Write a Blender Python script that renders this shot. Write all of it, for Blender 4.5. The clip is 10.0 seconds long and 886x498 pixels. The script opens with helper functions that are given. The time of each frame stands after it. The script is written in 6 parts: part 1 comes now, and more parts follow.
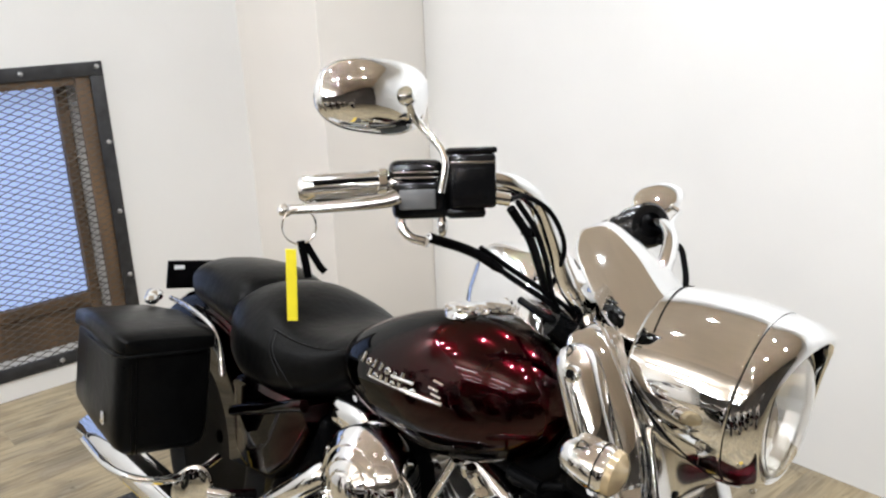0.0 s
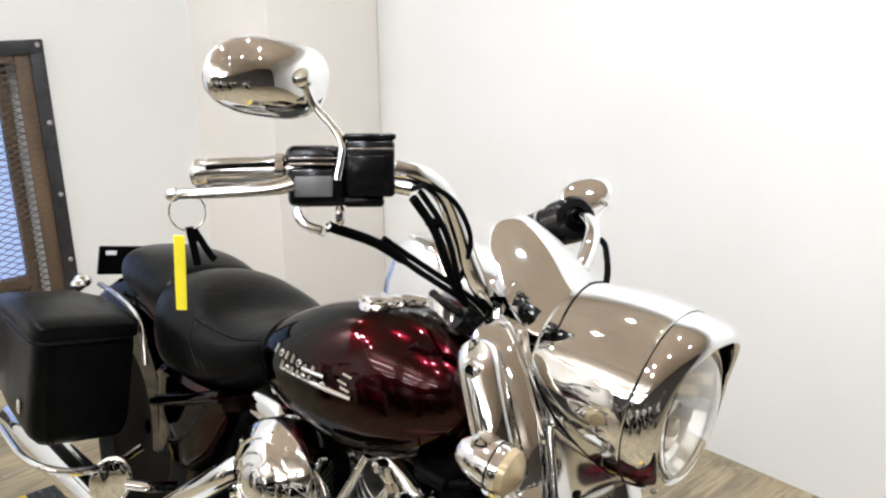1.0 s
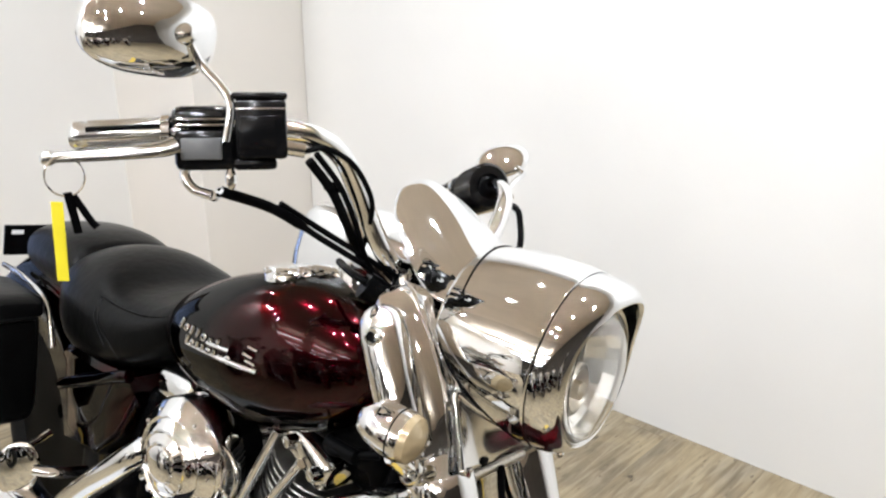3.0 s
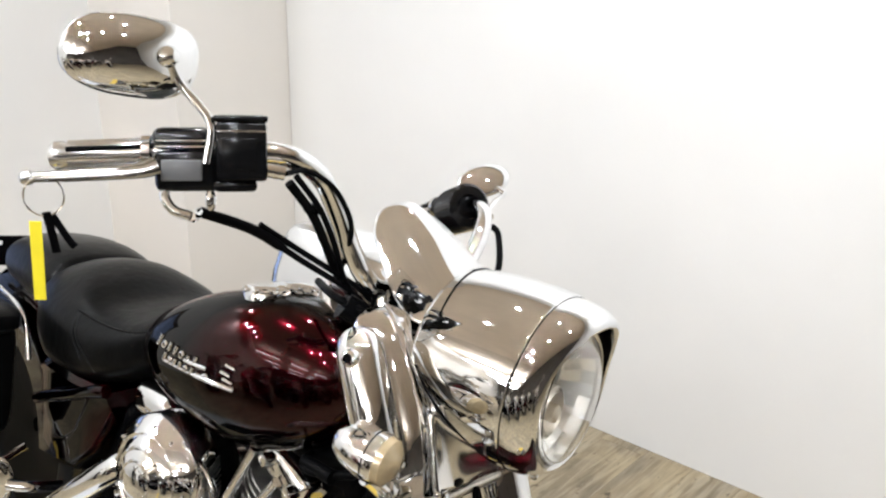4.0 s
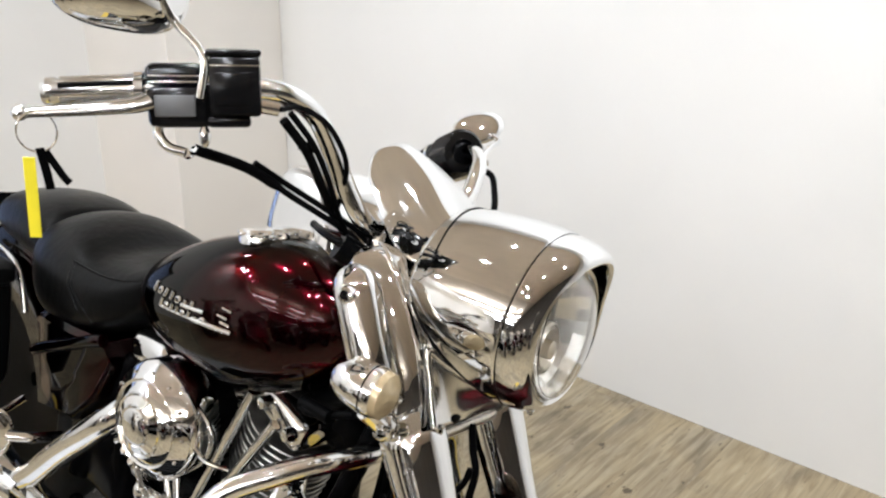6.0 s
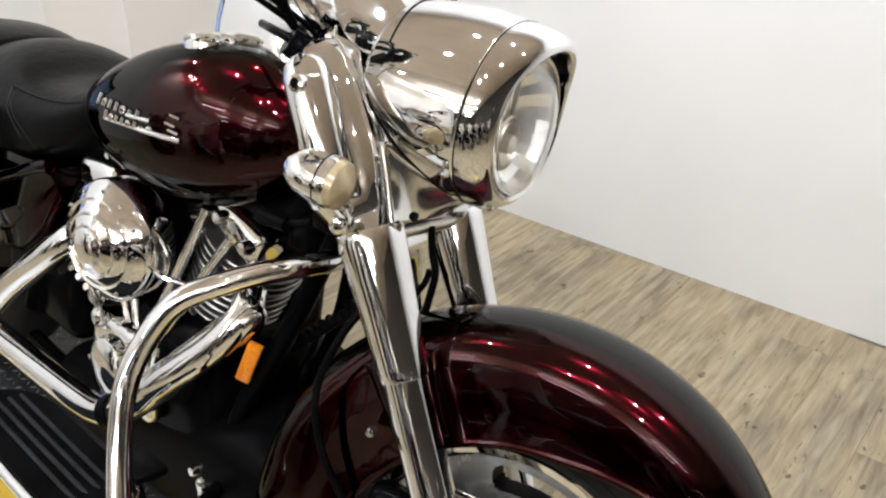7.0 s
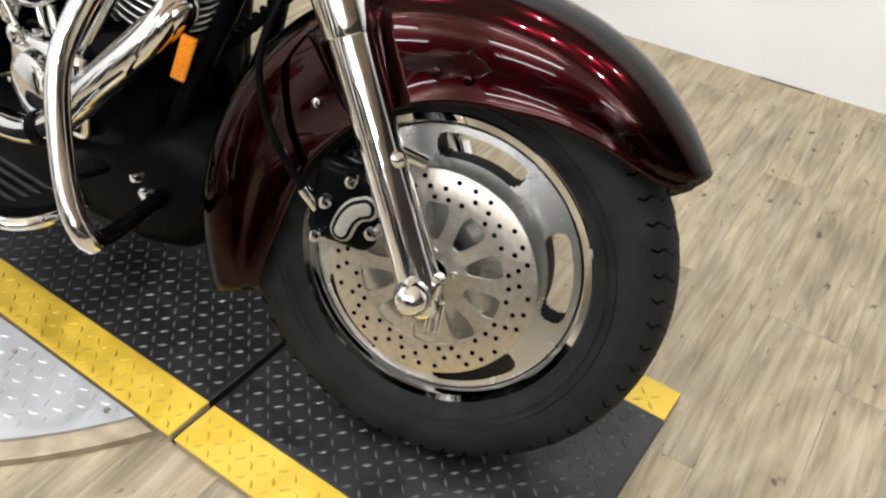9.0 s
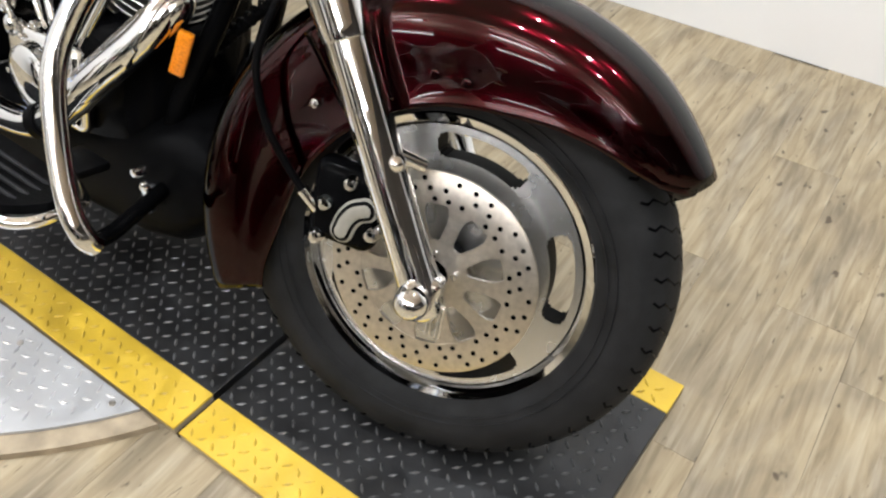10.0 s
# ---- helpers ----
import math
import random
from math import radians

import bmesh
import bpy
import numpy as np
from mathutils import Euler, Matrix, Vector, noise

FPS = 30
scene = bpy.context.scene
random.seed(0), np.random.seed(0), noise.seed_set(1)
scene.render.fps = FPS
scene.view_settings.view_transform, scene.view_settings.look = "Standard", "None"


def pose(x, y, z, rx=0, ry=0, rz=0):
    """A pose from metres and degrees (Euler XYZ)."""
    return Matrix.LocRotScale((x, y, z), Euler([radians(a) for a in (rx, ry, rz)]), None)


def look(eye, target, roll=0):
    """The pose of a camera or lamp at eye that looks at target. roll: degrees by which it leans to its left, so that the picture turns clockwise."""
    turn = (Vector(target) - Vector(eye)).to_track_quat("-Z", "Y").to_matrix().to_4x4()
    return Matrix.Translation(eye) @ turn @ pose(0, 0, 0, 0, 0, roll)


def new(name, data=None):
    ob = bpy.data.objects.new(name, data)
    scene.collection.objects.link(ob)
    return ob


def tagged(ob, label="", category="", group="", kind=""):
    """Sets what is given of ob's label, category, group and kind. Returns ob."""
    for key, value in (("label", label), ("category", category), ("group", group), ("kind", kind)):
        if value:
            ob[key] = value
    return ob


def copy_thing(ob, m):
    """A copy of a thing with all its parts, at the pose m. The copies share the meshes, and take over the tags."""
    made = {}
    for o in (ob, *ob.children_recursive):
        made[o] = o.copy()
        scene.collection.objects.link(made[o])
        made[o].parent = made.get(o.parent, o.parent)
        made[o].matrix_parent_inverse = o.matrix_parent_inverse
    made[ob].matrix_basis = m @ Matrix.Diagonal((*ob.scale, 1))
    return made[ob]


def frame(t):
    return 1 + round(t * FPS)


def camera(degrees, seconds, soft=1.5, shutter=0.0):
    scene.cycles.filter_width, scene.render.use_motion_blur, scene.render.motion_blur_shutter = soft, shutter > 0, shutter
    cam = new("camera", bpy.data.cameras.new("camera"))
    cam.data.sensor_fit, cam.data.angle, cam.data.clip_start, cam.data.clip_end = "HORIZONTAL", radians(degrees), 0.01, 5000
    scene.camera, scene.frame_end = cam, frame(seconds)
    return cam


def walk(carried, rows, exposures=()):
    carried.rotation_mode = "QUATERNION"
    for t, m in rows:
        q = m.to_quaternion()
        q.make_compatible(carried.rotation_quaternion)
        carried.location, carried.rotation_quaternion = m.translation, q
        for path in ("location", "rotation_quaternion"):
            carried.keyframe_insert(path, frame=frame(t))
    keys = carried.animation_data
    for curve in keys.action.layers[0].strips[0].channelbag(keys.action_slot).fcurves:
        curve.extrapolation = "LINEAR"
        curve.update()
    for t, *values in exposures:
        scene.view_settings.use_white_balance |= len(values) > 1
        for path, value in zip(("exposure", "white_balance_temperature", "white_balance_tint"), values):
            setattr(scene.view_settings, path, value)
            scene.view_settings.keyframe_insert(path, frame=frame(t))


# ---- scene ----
cam = camera(56.2, 10.0, soft=2.3)
PATH = [
    (0, (0.311, -0.798, 1.427), (-1.136, 0.452, 0.84), -2.4),
    (0.5, (0.344, -0.749, 1.443), (-1.106, 0.523, 0.914), -0.7),
    (1, (0.346, -0.714, 1.414), (-1.049, 0.585, 0.806), -0.6),
    (1.5, (0.352, -0.695, 1.391), (-0.994, 0.624, 0.721), -0.4),
    (2, (0.357, -0.682, 1.384), (-0.968, 0.656, 0.709), -0.7),
    (2.5, (0.361, -0.671, 1.385), (-0.938, 0.696, 0.718), -0.4),
    (3, (0.367, -0.665, 1.386), (-0.918, 0.722, 0.733), -0.2),
    (4.5, (0.379, -0.664, 1.411), (-0.879, 0.767, 0.801), 1.4),
    (5, (0.383, -0.671, 1.413), (-0.883, 0.758, 0.816), 1.6),
    (5.2, (0.383, -0.671, 1.412), (-0.881, 0.755, 0.803), 1.5),
    (6.3, (0.383, -0.676, 1.34), (-0.816, 0.726, 0.569), 0.6),
    (6.5, (0.385, -0.676, 1.318), (-0.783, 0.719, 0.487), 0.7),
    (7, (0.401, -0.679, 1.263), (-0.686, 0.693, 0.297), 1.2),
    (7.5, (0.411, -0.694, 1.207), (-0.588, 0.655, 0.12), 2.5),
    (8, (0.415, -0.724, 1.163), (-0.474, 0.59, -0.055), 3.7),
    (8.5, (0.433, -0.769, 1.127), (-0.394, 0.54, -0.138), 3.8),
    (9, (0.455, -0.808, 1.097), (-0.328, 0.502, -0.196), 3.4),
    (9.5, (0.46, -0.808, 1.096), (-0.31, 0.494, -0.212), 3.4),
    (10, (0.442, -0.764, 1.134), (-0.326, 0.478, -0.233), 2.8),
]
EXPOSURES = [(0.0, -0.08), (0.5, -0.06), (1.0, 0.0), (3.0, 0.03), (4.5, -0.07), (5.2, -0.1), (6.5, -0.11), (7.3, -0.03), (8.5, 0.14), (10.0, 0.18)]
walk(cam, [(t, look(eye, target, roll)) for t, eye, target, roll in PATH], EXPOSURES)

# The front wheel's centre, the lift's and the machine's heading, its lean on the side stand and its steering lock
HUB = Vector((-0.004, -0.03, 0.303))
AXLE = Vector((0, 0, 0.315))
HEADING, LEANING, STEER, RAKE = -3.5, 12.0, 16.0, 26.0
ROT_B = Matrix.Rotation(radians(HEADING), 4, "Z") @ Matrix.Rotation(radians(-LEANING), 4, "X")
STEM = Vector((-math.sin(radians(RAKE)), 0, math.cos(radians(RAKE))))
MB = Matrix.Translation(HUB) @ ROT_B @ Matrix.Translation(-AXLE)
MF = Matrix.Translation(HUB) @ ROT_B @ Matrix.Rotation(radians(STEER), 4, STEM) @ Matrix.Translation(-AXLE)
MW = Matrix.Translation((-0.002, 0.016, 0.008)) @ MF  # the wheel in its fork
MN = MF @ Matrix.Translation((-0.33, 0, 0.95)) @ Matrix.Rotation(radians(-4), 4, "Z") @ Matrix.Translation((0.33, 0, -0.95))  # the lamp shell
BASE = Vector((-0.8, -0.05, 0.0))
FLOOR_Z, WALL_Y, WALL_X, CEIL = -0.02, 1.5, -3.03, 3.3

# ---- world and light ----
world = bpy.data.worlds.new("world")
scene.world = world
world.use_nodes = True
world.node_tree.nodes["Background"].inputs["Color"].default_value = (0.9, 0.85, 0.78, 1)
world.node_tree.nodes["Background"].inputs["Strength"].default_value = 0.0


def lamp(name, shape, size, size_y, power, eye, target, colour):
    data = bpy.data.lights.new(name, "AREA")
    data.shape, data.size, data.energy, data.color = shape, size, power, colour
    if shape == "RECTANGLE":
        data.size_y = size_y
    ob = new(name, data)
    ob.matrix_world = look(eye, target)
    return ob


WARM = (0.89, 0.93, 0.99)
PANELS = [(x, y) for y in (-4.6, -6.6, -8.6) for x in (-1.9, 0.4, 2.7)]
SPOTS = [(0.2, -1.75), (0.6, -1.35), (-2.85, -0.5), (-2.86, -1.75), (-2.82, -2.05), (-2.66, -1.9), (-2.55, -2.35), (-2.35, -2.85), (-1.2, -0.75), (1.1, -0.5), (1.5, -2.0), (0.1, 0.5), (-1.0, 0.45), (1.5, 0.4)]
HANG = 2.75
for px, py in PANELS:
    lamp("panel_lamp", "RECTANGLE", 1.2, 0.12, 30, (px, py, HANG - 0.03), (px, py, 0), WARM)
    # added upward fill to brighten the ceiling, no known source
    lamp("panel_uplight", "RECTANGLE", 1.2, 0.26, 52, (px, py, HANG + 0.06), (px, py, 9), WARM)
for sx, sy in SPOTS:
    lamp("track_lamp", "DISK", 0.05, 0.05, 22 if sx > -1.5 else 11, (sx, sy, CEIL - 0.24), (sx * 0.7 - 0.2, sy * 0.7 + 0.2, 0.0), WARM)


# ---- materials ----
def mat(name, colour, rough=0.5, metal=0.0, coat=0.0, noise_scale=0.0, vary=0.0, bump=0.0, bump_scale=0.0, stretch=(1, 1, 1), spec=0.5, rvary=0.0):
    m = bpy.data.materials.new(name)
    m.use_nodes = True
    nt = m.node_tree
    b = nt.nodes["Principled BSDF"]
    b.inputs["Base Color"].default_value = (*colour, 1)
    b.inputs["Roughness"].default_value = rough
    b.inputs["Metallic"].default_value = metal
    b.inputs["Coat Weight"].default_value = coat
    b.inputs["Coat Roughness"].default_value = 0.03
    b.inputs["Specular IOR Level"].default_value = spec
    co = nt.nodes.new("ShaderNodeTexCoord")
    mp = nt.nodes.new("ShaderNodeMapping")
    mp.inputs["Scale"].default_value = stretch
    nt.links.new(co.outputs["Object"], mp.inputs["Vector"])
    if vary:
        n = nt.nodes.new("ShaderNodeTexNoise")
        n.inputs["Scale"].default_value, n.inputs["Detail"].default_value = noise_scale, 6
        nt.links.new(mp.outputs[0], n.inputs["Vector"])
        r = nt.nodes.new("ShaderNodeValToRGB")
        r.color_ramp.elements[0].position, r.color_ramp.elements[1].position = 0.3, 0.7
        r.color_ramp.elements[0].color = (*[c * (1 - vary) for c in colour], 1)
        r.color_ramp.elements[1].color = (*[min(1, c * (1 + vary)) for c in colour], 1)
        nt.links.new(n.outputs[0], r.inputs[0])
        nt.links.new(r.outputs[0], b.inputs["Base Color"])
        if rvary:
            k = nt.nodes.new("ShaderNodeMapRange")
            k.inputs["To Min"].default_value, k.inputs["To Max"].default_value = max(0, rough - rvary), rough + rvary
            nt.links.new(n.outputs[0], k.inputs["Value"])
            nt.links.new(k.outputs[0], b.inputs["Roughness"])
    if bump:
        n2 = nt.nodes.new("ShaderNodeTexNoise")
        n2.inputs["Scale"].default_value, n2.inputs["Detail"].default_value = bump_scale, 5
        nt.links.new(mp.outputs[0], n2.inputs["Vector"])
        bp = nt.nodes.new("ShaderNodeBump")
        bp.inputs["Strength"].default_value, bp.inputs["Distance"].default_value = bump, 0.002
        nt.links.new(n2.outputs[0], bp.inputs["Height"])
        nt.links.new(bp.outputs[0], b.inputs["Normal"])
    return m


CHROME = mat("chrome", (0.88, 0.89, 0.9), 0.025, 1.0, noise_scale=9, vary=0.03, rvary=0.02)
CAST = mat("polished_cast", (0.8, 0.79, 0.77), 0.22, 1.0, noise_scale=30, vary=0.08, rvary=0.08, bump=0.1, bump_scale=200)
STEEL = mat("brushed_steel", (0.62, 0.58, 0.52), 0.32, 1.0, noise_scale=120, vary=0.12, rvary=0.08)
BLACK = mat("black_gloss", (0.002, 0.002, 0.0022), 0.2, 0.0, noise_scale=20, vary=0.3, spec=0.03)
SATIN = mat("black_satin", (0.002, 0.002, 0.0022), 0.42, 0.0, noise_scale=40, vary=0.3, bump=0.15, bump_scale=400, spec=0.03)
RUBBER = mat("tyre_rubber", (0.013, 0.013, 0.0133), 0.6, 0.0, noise_scale=18, vary=0.35, bump=0.3, bump_scale=260, rvary=0.1, spec=0.1)
LEATHER = mat("black_leather", (0.002, 0.002, 0.002), 0.3, 0.0, noise_scale=14, vary=0.3, bump=0.5, bump_scale=55, rvary=0.06, spec=0.09)
SATINCHROME = mat("worn_chrome", (0.82, 0.82, 0.81), 0.16, 1.0, noise_scale=30, vary=0.05, rvary=0.04)
WHEELCAST = mat("polished_wheel_face", (0.66, 0.67, 0.68), 0.26, 1.0, noise_scale=25, vary=0.06, rvary=0.06)
PALECAP = mat("pale_caliper_cap", (0.24, 0.225, 0.19), 0.45, 0.1, noise_scale=60, vary=0.08)
FINMAT = mat("cylinder_fin", (0.3, 0.29, 0.27), 0.4, 1.0, noise_scale=40, vary=0.2)
GLOSSBLACK = mat("gloss_black_enamel", (0.004, 0.004, 0.0043), 0.15, 0.0, noise_scale=20, vary=0.3, spec=0.5)
CONTROLBLACK = mat("black_control_enamel", (0.004, 0.004, 0.0043), 0.18, 0.0, noise_scale=20, vary=0.3, spec=0.2)
AMBER = mat("amber_reflector", (0.85, 0.25, 0.01), 0.2, 0.0, coat=0.5, noise_scale=300, vary=0.25)
YELLOW_TAG = mat("yellow_plastic", (0.85, 0.72, 0.03), 0.45, noise_scale=30, vary=0.05)


def paint():
    m = mat("burgundy_paint", (0.021, 0.0003, 0.0014), 0.17, 1.0, coat=0.5, noise_scale=900, vary=0.35)
    m.node_tree.nodes["Principled BSDF"].inputs["Specular Tint"].default_value = (0.16, 0.01, 0.02, 1)
    return m


PAINT = paint()


def glass(name, colour, rough=0.0):
    m = bpy.data.materials.new(name)
    m.use_nodes = True
    b = m.node_tree.nodes["Principled BSDF"]
    b.inputs["Base Color"].default_value = (*colour, 1)
    b.inputs["Transmission Weight"].default_value = 1.0
    b.inputs["Roughness"].default_value = rough
    b.inputs["IOR"].default_value = 1.45
    return m


LENS = glass("clear_lens", (0.97, 0.96, 0.93))
WALLMAT = mat("cream_wall_paint", (0.74, 0.732, 0.71), 0.6, noise_scale=1.3, vary=0.035, bump=0.08, bump_scale=120)
CORNERWALL = mat("tan_corner_paint", (0.685, 0.65, 0.6), 0.6, noise_scale=1.3, vary=0.035, bump=0.08, bump_scale=120)
DARKWALL = mat("dark_wall_paint", (0.06, 0.052, 0.045), 0.7, noise_scale=1.2, vary=0.15)
SILVERED = mat("silvered_reflector", (0.95, 0.95, 0.94), 0.16, 0.9, noise_scale=60, vary=0.05)
DARKCEIL = mat("dark_ceiling_paint", (0.52, 0.44, 0.35), 0.8, noise_scale=2, vary=0.1)
CEILMAT = mat("ceiling_paint", (0.68, 0.565, 0.44), 0.8, noise_scale=2, vary=0.05)
FRAMEMAT = mat("black_steel_frame", (0.03, 0.03, 0.032), 0.45, 0.3, noise_scale=25, vary=0.35, bump=0.15, bump_scale=150)
WOODMAT = mat("brown_window_wood", (0.11, 0.063, 0.03), 0.55, noise_scale=12, vary=0.45, stretch=(1, 1, 0.2), bump=0.2, bump_scale=60)
MESHMAT = mat("expanded_steel", (0.1, 0.085, 0.07), 0.5, 0.5, noise_scale=50, vary=0.3)
WHITEMETAL = mat("white_enamel", (0.7, 0.7, 0.68), 0.5, noise_scale=20, vary=0.03)
BOLTMAT = mat("bolt_zinc", (0.6, 0.6, 0.6), 0.35, 1.0, noise_scale=80, vary=0.1)


def plank_material():
    """Wood-look vinyl: yellow-tan and grey blotches, fine streaks along the plank, small dark checks."""
    m = bpy.data.materials.new("vinyl_plank")
    m.use_nodes = True
    nt, b = m.node_tree, m.node_tree.nodes["Principled BSDF"]
    link = nt.links.new
    geo, info = nt.nodes.new("ShaderNodeNewGeometry"), nt.nodes.new("ShaderNodeObjectInfo")
    off = nt.nodes.new("ShaderNodeVectorMath")
    off.operation = "MULTIPLY_ADD"
    link(info.outputs["Random"], off.inputs[0])
    off.inputs[1].default_value = (13.0, 47.0, 5.0)
    link(geo.outputs["Position"], off.inputs[2])

    def noise(scale, stretch, detail=5, twist=0.0):
        mp = nt.nodes.new("ShaderNodeMapping")
        mp.inputs["Scale"].default_value = stretch
        link(off.outputs[0], mp.inputs["Vector"])
        n = nt.nodes.new("ShaderNodeTexNoise")
        n.inputs["Scale"].default_value, n.inputs["Detail"].default_value, n.inputs["Distortion"].default_value = scale, detail, twist
        link(mp.outputs[0], n.inputs["Vector"])
        return n.outputs[0]

    def ramp(value, *stops):
        r = nt.nodes.new("ShaderNodeValToRGB")
        e = r.color_ramp.elements
        e[0].position, e[0].color = stops[0][0], (*stops[0][1], 1)
        e[1].position, e[1].color = stops[-1][0], (*stops[-1][1], 1)
        for p, c in stops[1:-1]:
            e.new(p).color = (*c, 1)
        link(value, r.inputs[0])
        return r.outputs[0]

    def blend(kind, fac, a, c):
        x = nt.nodes.new("ShaderNodeMix")
        x.data_type, x.blend_type = "RGBA", kind
        if isinstance(fac, float):
            x.inputs["Factor"].default_value = fac
        else:
            link(fac, x.inputs["Factor"])
        link(a, x.inputs["A"])
        link(c, x.inputs["B"])
        return x.outputs["Result"]

    streak = noise(1.7, (34, 3.0, 1), 7, 0.8)
    tan = ramp(streak, (0.28, (0.21, 0.163, 0.098)), (0.5, (0.31, 0.25, 0.158)), (0.74, (0.4, 0.338, 0.228)))
    grey = ramp(streak, (0.28, (0.1, 0.082, 0.057)), (0.5, (0.165, 0.138, 0.1)), (0.74, (0.27, 0.235, 0.18)))
    blotch = noise(1.0, (6.0, 3.2, 1), 6, 1.0)
    part_grey = ramp(blotch, (0.42, (0, 0, 0)), (0.68, (0.75, 0.75, 0.75)))
    wood = blend("MIX", part_grey, tan, grey)
    check = noise(3.2, (22, 4.5, 1), 4, 1.5)
    check_mask = ramp(check, (0.65, (0, 0, 0)), (0.72, (0.7, 0.7, 0.7)))
    knot = noise(24, (1.4, 0.8, 1), 2)
    knot_mask = ramp(knot, (0.7, (0, 0, 0)), (0.75, (0.8, 0.8, 0.8)))
    dark = nt.nodes.new("ShaderNodeRGB")
    dark.outputs[0].default_value = (0.055, 0.04, 0.026, 1)
    wood = blend("MIX", check_mask, wood, dark.outputs[0])
    wood = blend("MIX", knot_mask, wood, dark.outputs[0])
    link(wood, b.inputs["Base Color"])
    b.inputs["Roughness"].default_value = 0.5
    b.inputs["Specular IOR Level"].default_value = 0.25
    bp = nt.nodes.new("ShaderNodeBump")
    bp.inputs["Strength"].default_value, bp.inputs["Distance"].default_value = 0.15, 0.001
    link(streak, bp.inputs["Height"])
    link(bp.outputs[0], b.inputs["Normal"])
    return m


PLANK = plank_material()
PLATE_BLACK = mat("black_tread_plate", (0.014, 0.014, 0.0145), 0.42, 0.1, noise_scale=14, vary=0.45, bump=0.2, bump_scale=180, rvary=0.1)
# Black lugs are lightened for wear and glints, yellow ones darkened for shading
LUG_BLACK = mat("worn_glint_lug", (0.1, 0.1, 0.1), 0.32, 0.4, noise_scale=60, vary=0.5, rvary=0.1)
LUG_YELLOW = mat("shaded_yellow_lug", (0.46, 0.31, 0.032), 0.4, 0.0, noise_scale=60, vary=0.3)
LUG_SILVER = mat("bright_tread_lug", (0.8, 0.8, 0.8), 0.25, 0.6, noise_scale=60, vary=0.15)
PLATE_YELLOW = mat("yellow_floor_paint", (0.54, 0.36, 0.03), 0.45, noise_scale=9, vary=0.12, bump=0.2, bump_scale=160)
PLATE_SILVER = mat("silver_tread_plate", (0.4, 0.4, 0.4), 0.42, 0.3, noise_scale=10, vary=0.1, bump=0.15, bump_scale=140)
RIMWOOD = mat("turntable_edge_wood", (0.3, 0.24, 0.16), 0.6, noise_scale=30, vary=0.25)
GLOW = bpy.data.materials.new("daylight_behind_window")
GLOW.use_nodes = True
GLOW.node_tree.nodes["Principled BSDF"].inputs["Base Color"].default_value = (0.25, 0.35, 0.6, 1)
GLOW.node_tree.nodes["Principled BSDF"].inputs["Emission Color"].default_value = (0.42, 0.55, 0.92, 1)
GLOW.node_tree.nodes["Principled BSDF"].inputs["Emission Strength"].default_value = 0.75
LAMPMAT = bpy.data.materials.new("lit_diffuser")
LAMPMAT.use_nodes = True
LAMPMAT.node_tree.nodes["Principled BSDF"].inputs["Emission Color"].default_value = (1, 0.95, 0.87, 1)
LAMPMAT.node_tree.nodes["Principled BSDF"].inputs["Emission Strength"].default_value = 4.0


# ---- mesh helpers ----
ANCHOR = {}


def part(name, bm, material, parent=None, label="", origin=None, sharp=38, thick=0.0, kind=""):
    """Links a bmesh in world coordinates as one mesh object, under parent if given."""
    o = Vector(origin) if origin is not None else Vector((0, 0, 0))
    if parent is not None:
        o = ANCHOR[parent.name]
    bmesh.ops.translate(bm, vec=-o, verts=bm.verts)
    bmesh.ops.recalc_face_normals(bm, faces=bm.faces)
    me = bpy.data.meshes.new(name)
    bm.to_mesh(me)
    bm.free()
    me.polygons.foreach_set("use_smooth", [True] * len(me.polygons))
    me.set_sharp_from_angle(angle=radians(sharp))
    me.materials.append(material)
    ob = new(name, me)
    if parent is None:
        ob.location = o
    else:
        ob.parent = parent
    if thick:
        so = ob.modifiers.new("thickness", "SOLIDIFY")
        so.thickness, so.offset = thick, 0.0
    ANCHOR[ob.name] = o
    if label:
        ob["label"] = label
    if kind:
        ob["kind"] = kind
    return ob


def thing(name, at, label, category, group="", kind=""):
    ob = new(name)
    ob.location = at
    ob.empty_display_size = 0.1
    ANCHOR[ob.name] = Vector(at)
    return tagged(ob, label, category, group, kind)


def smooth_path(pts, n=6):
    """Catmull-Rom through the points."""
    p = [Vector(q) for q in pts]
    if len(p) < 3:
        return p
    p = [p[0] * 2 - p[1], *p, p[-1] * 2 - p[-2]]
    out = []
    for i in range(1, len(p) - 2):
        a, b, c, d = p[i - 1 : i + 3]
        for k in range(n):
            t = k / n
            out.append(0.5 * (2 * b + (c - a) * t + (2 * a - 5 * b + 4 * c - d) * t * t + (3 * b - a - 3 * c + d) * t ** 3))
    out.append(p[-2])
    return out


def tube(pts, radius, segs=14, n=6, bm=None, flat=1.0):
    """A round bar along a smooth path; radius: a number or a function of 0..1."""
    bm = bm or bmesh.new()
    path = smooth_path(pts, n)
    ring_last, up = None, None
    for i, q in enumerate(path):
        d = (path[min(i + 1, len(path) - 1)] - path[max(i - 1, 0)]).normalized()
        if up is None:
            up = d.orthogonal().normalized()
        up = (up - d * up.dot(d)).normalized()
        side = d.cross(up)
        r = radius(i / (len(path) - 1)) if callable(radius) else radius
        ring = [bm.verts.new(q + (up * math.cos(a) + side * math.sin(a) * flat) * r) for a in (2 * math.pi * k / segs for k in range(segs))]
        if ring_last:
            for k in range(segs):
                bm.faces.new((ring_last[k], ring_last[(k + 1) % segs], ring[(k + 1) % segs], ring[k]))
        else:
            bm.faces.new(ring[::-1])
        ring_last = ring
    bm.faces.new(ring_last)
    return bm


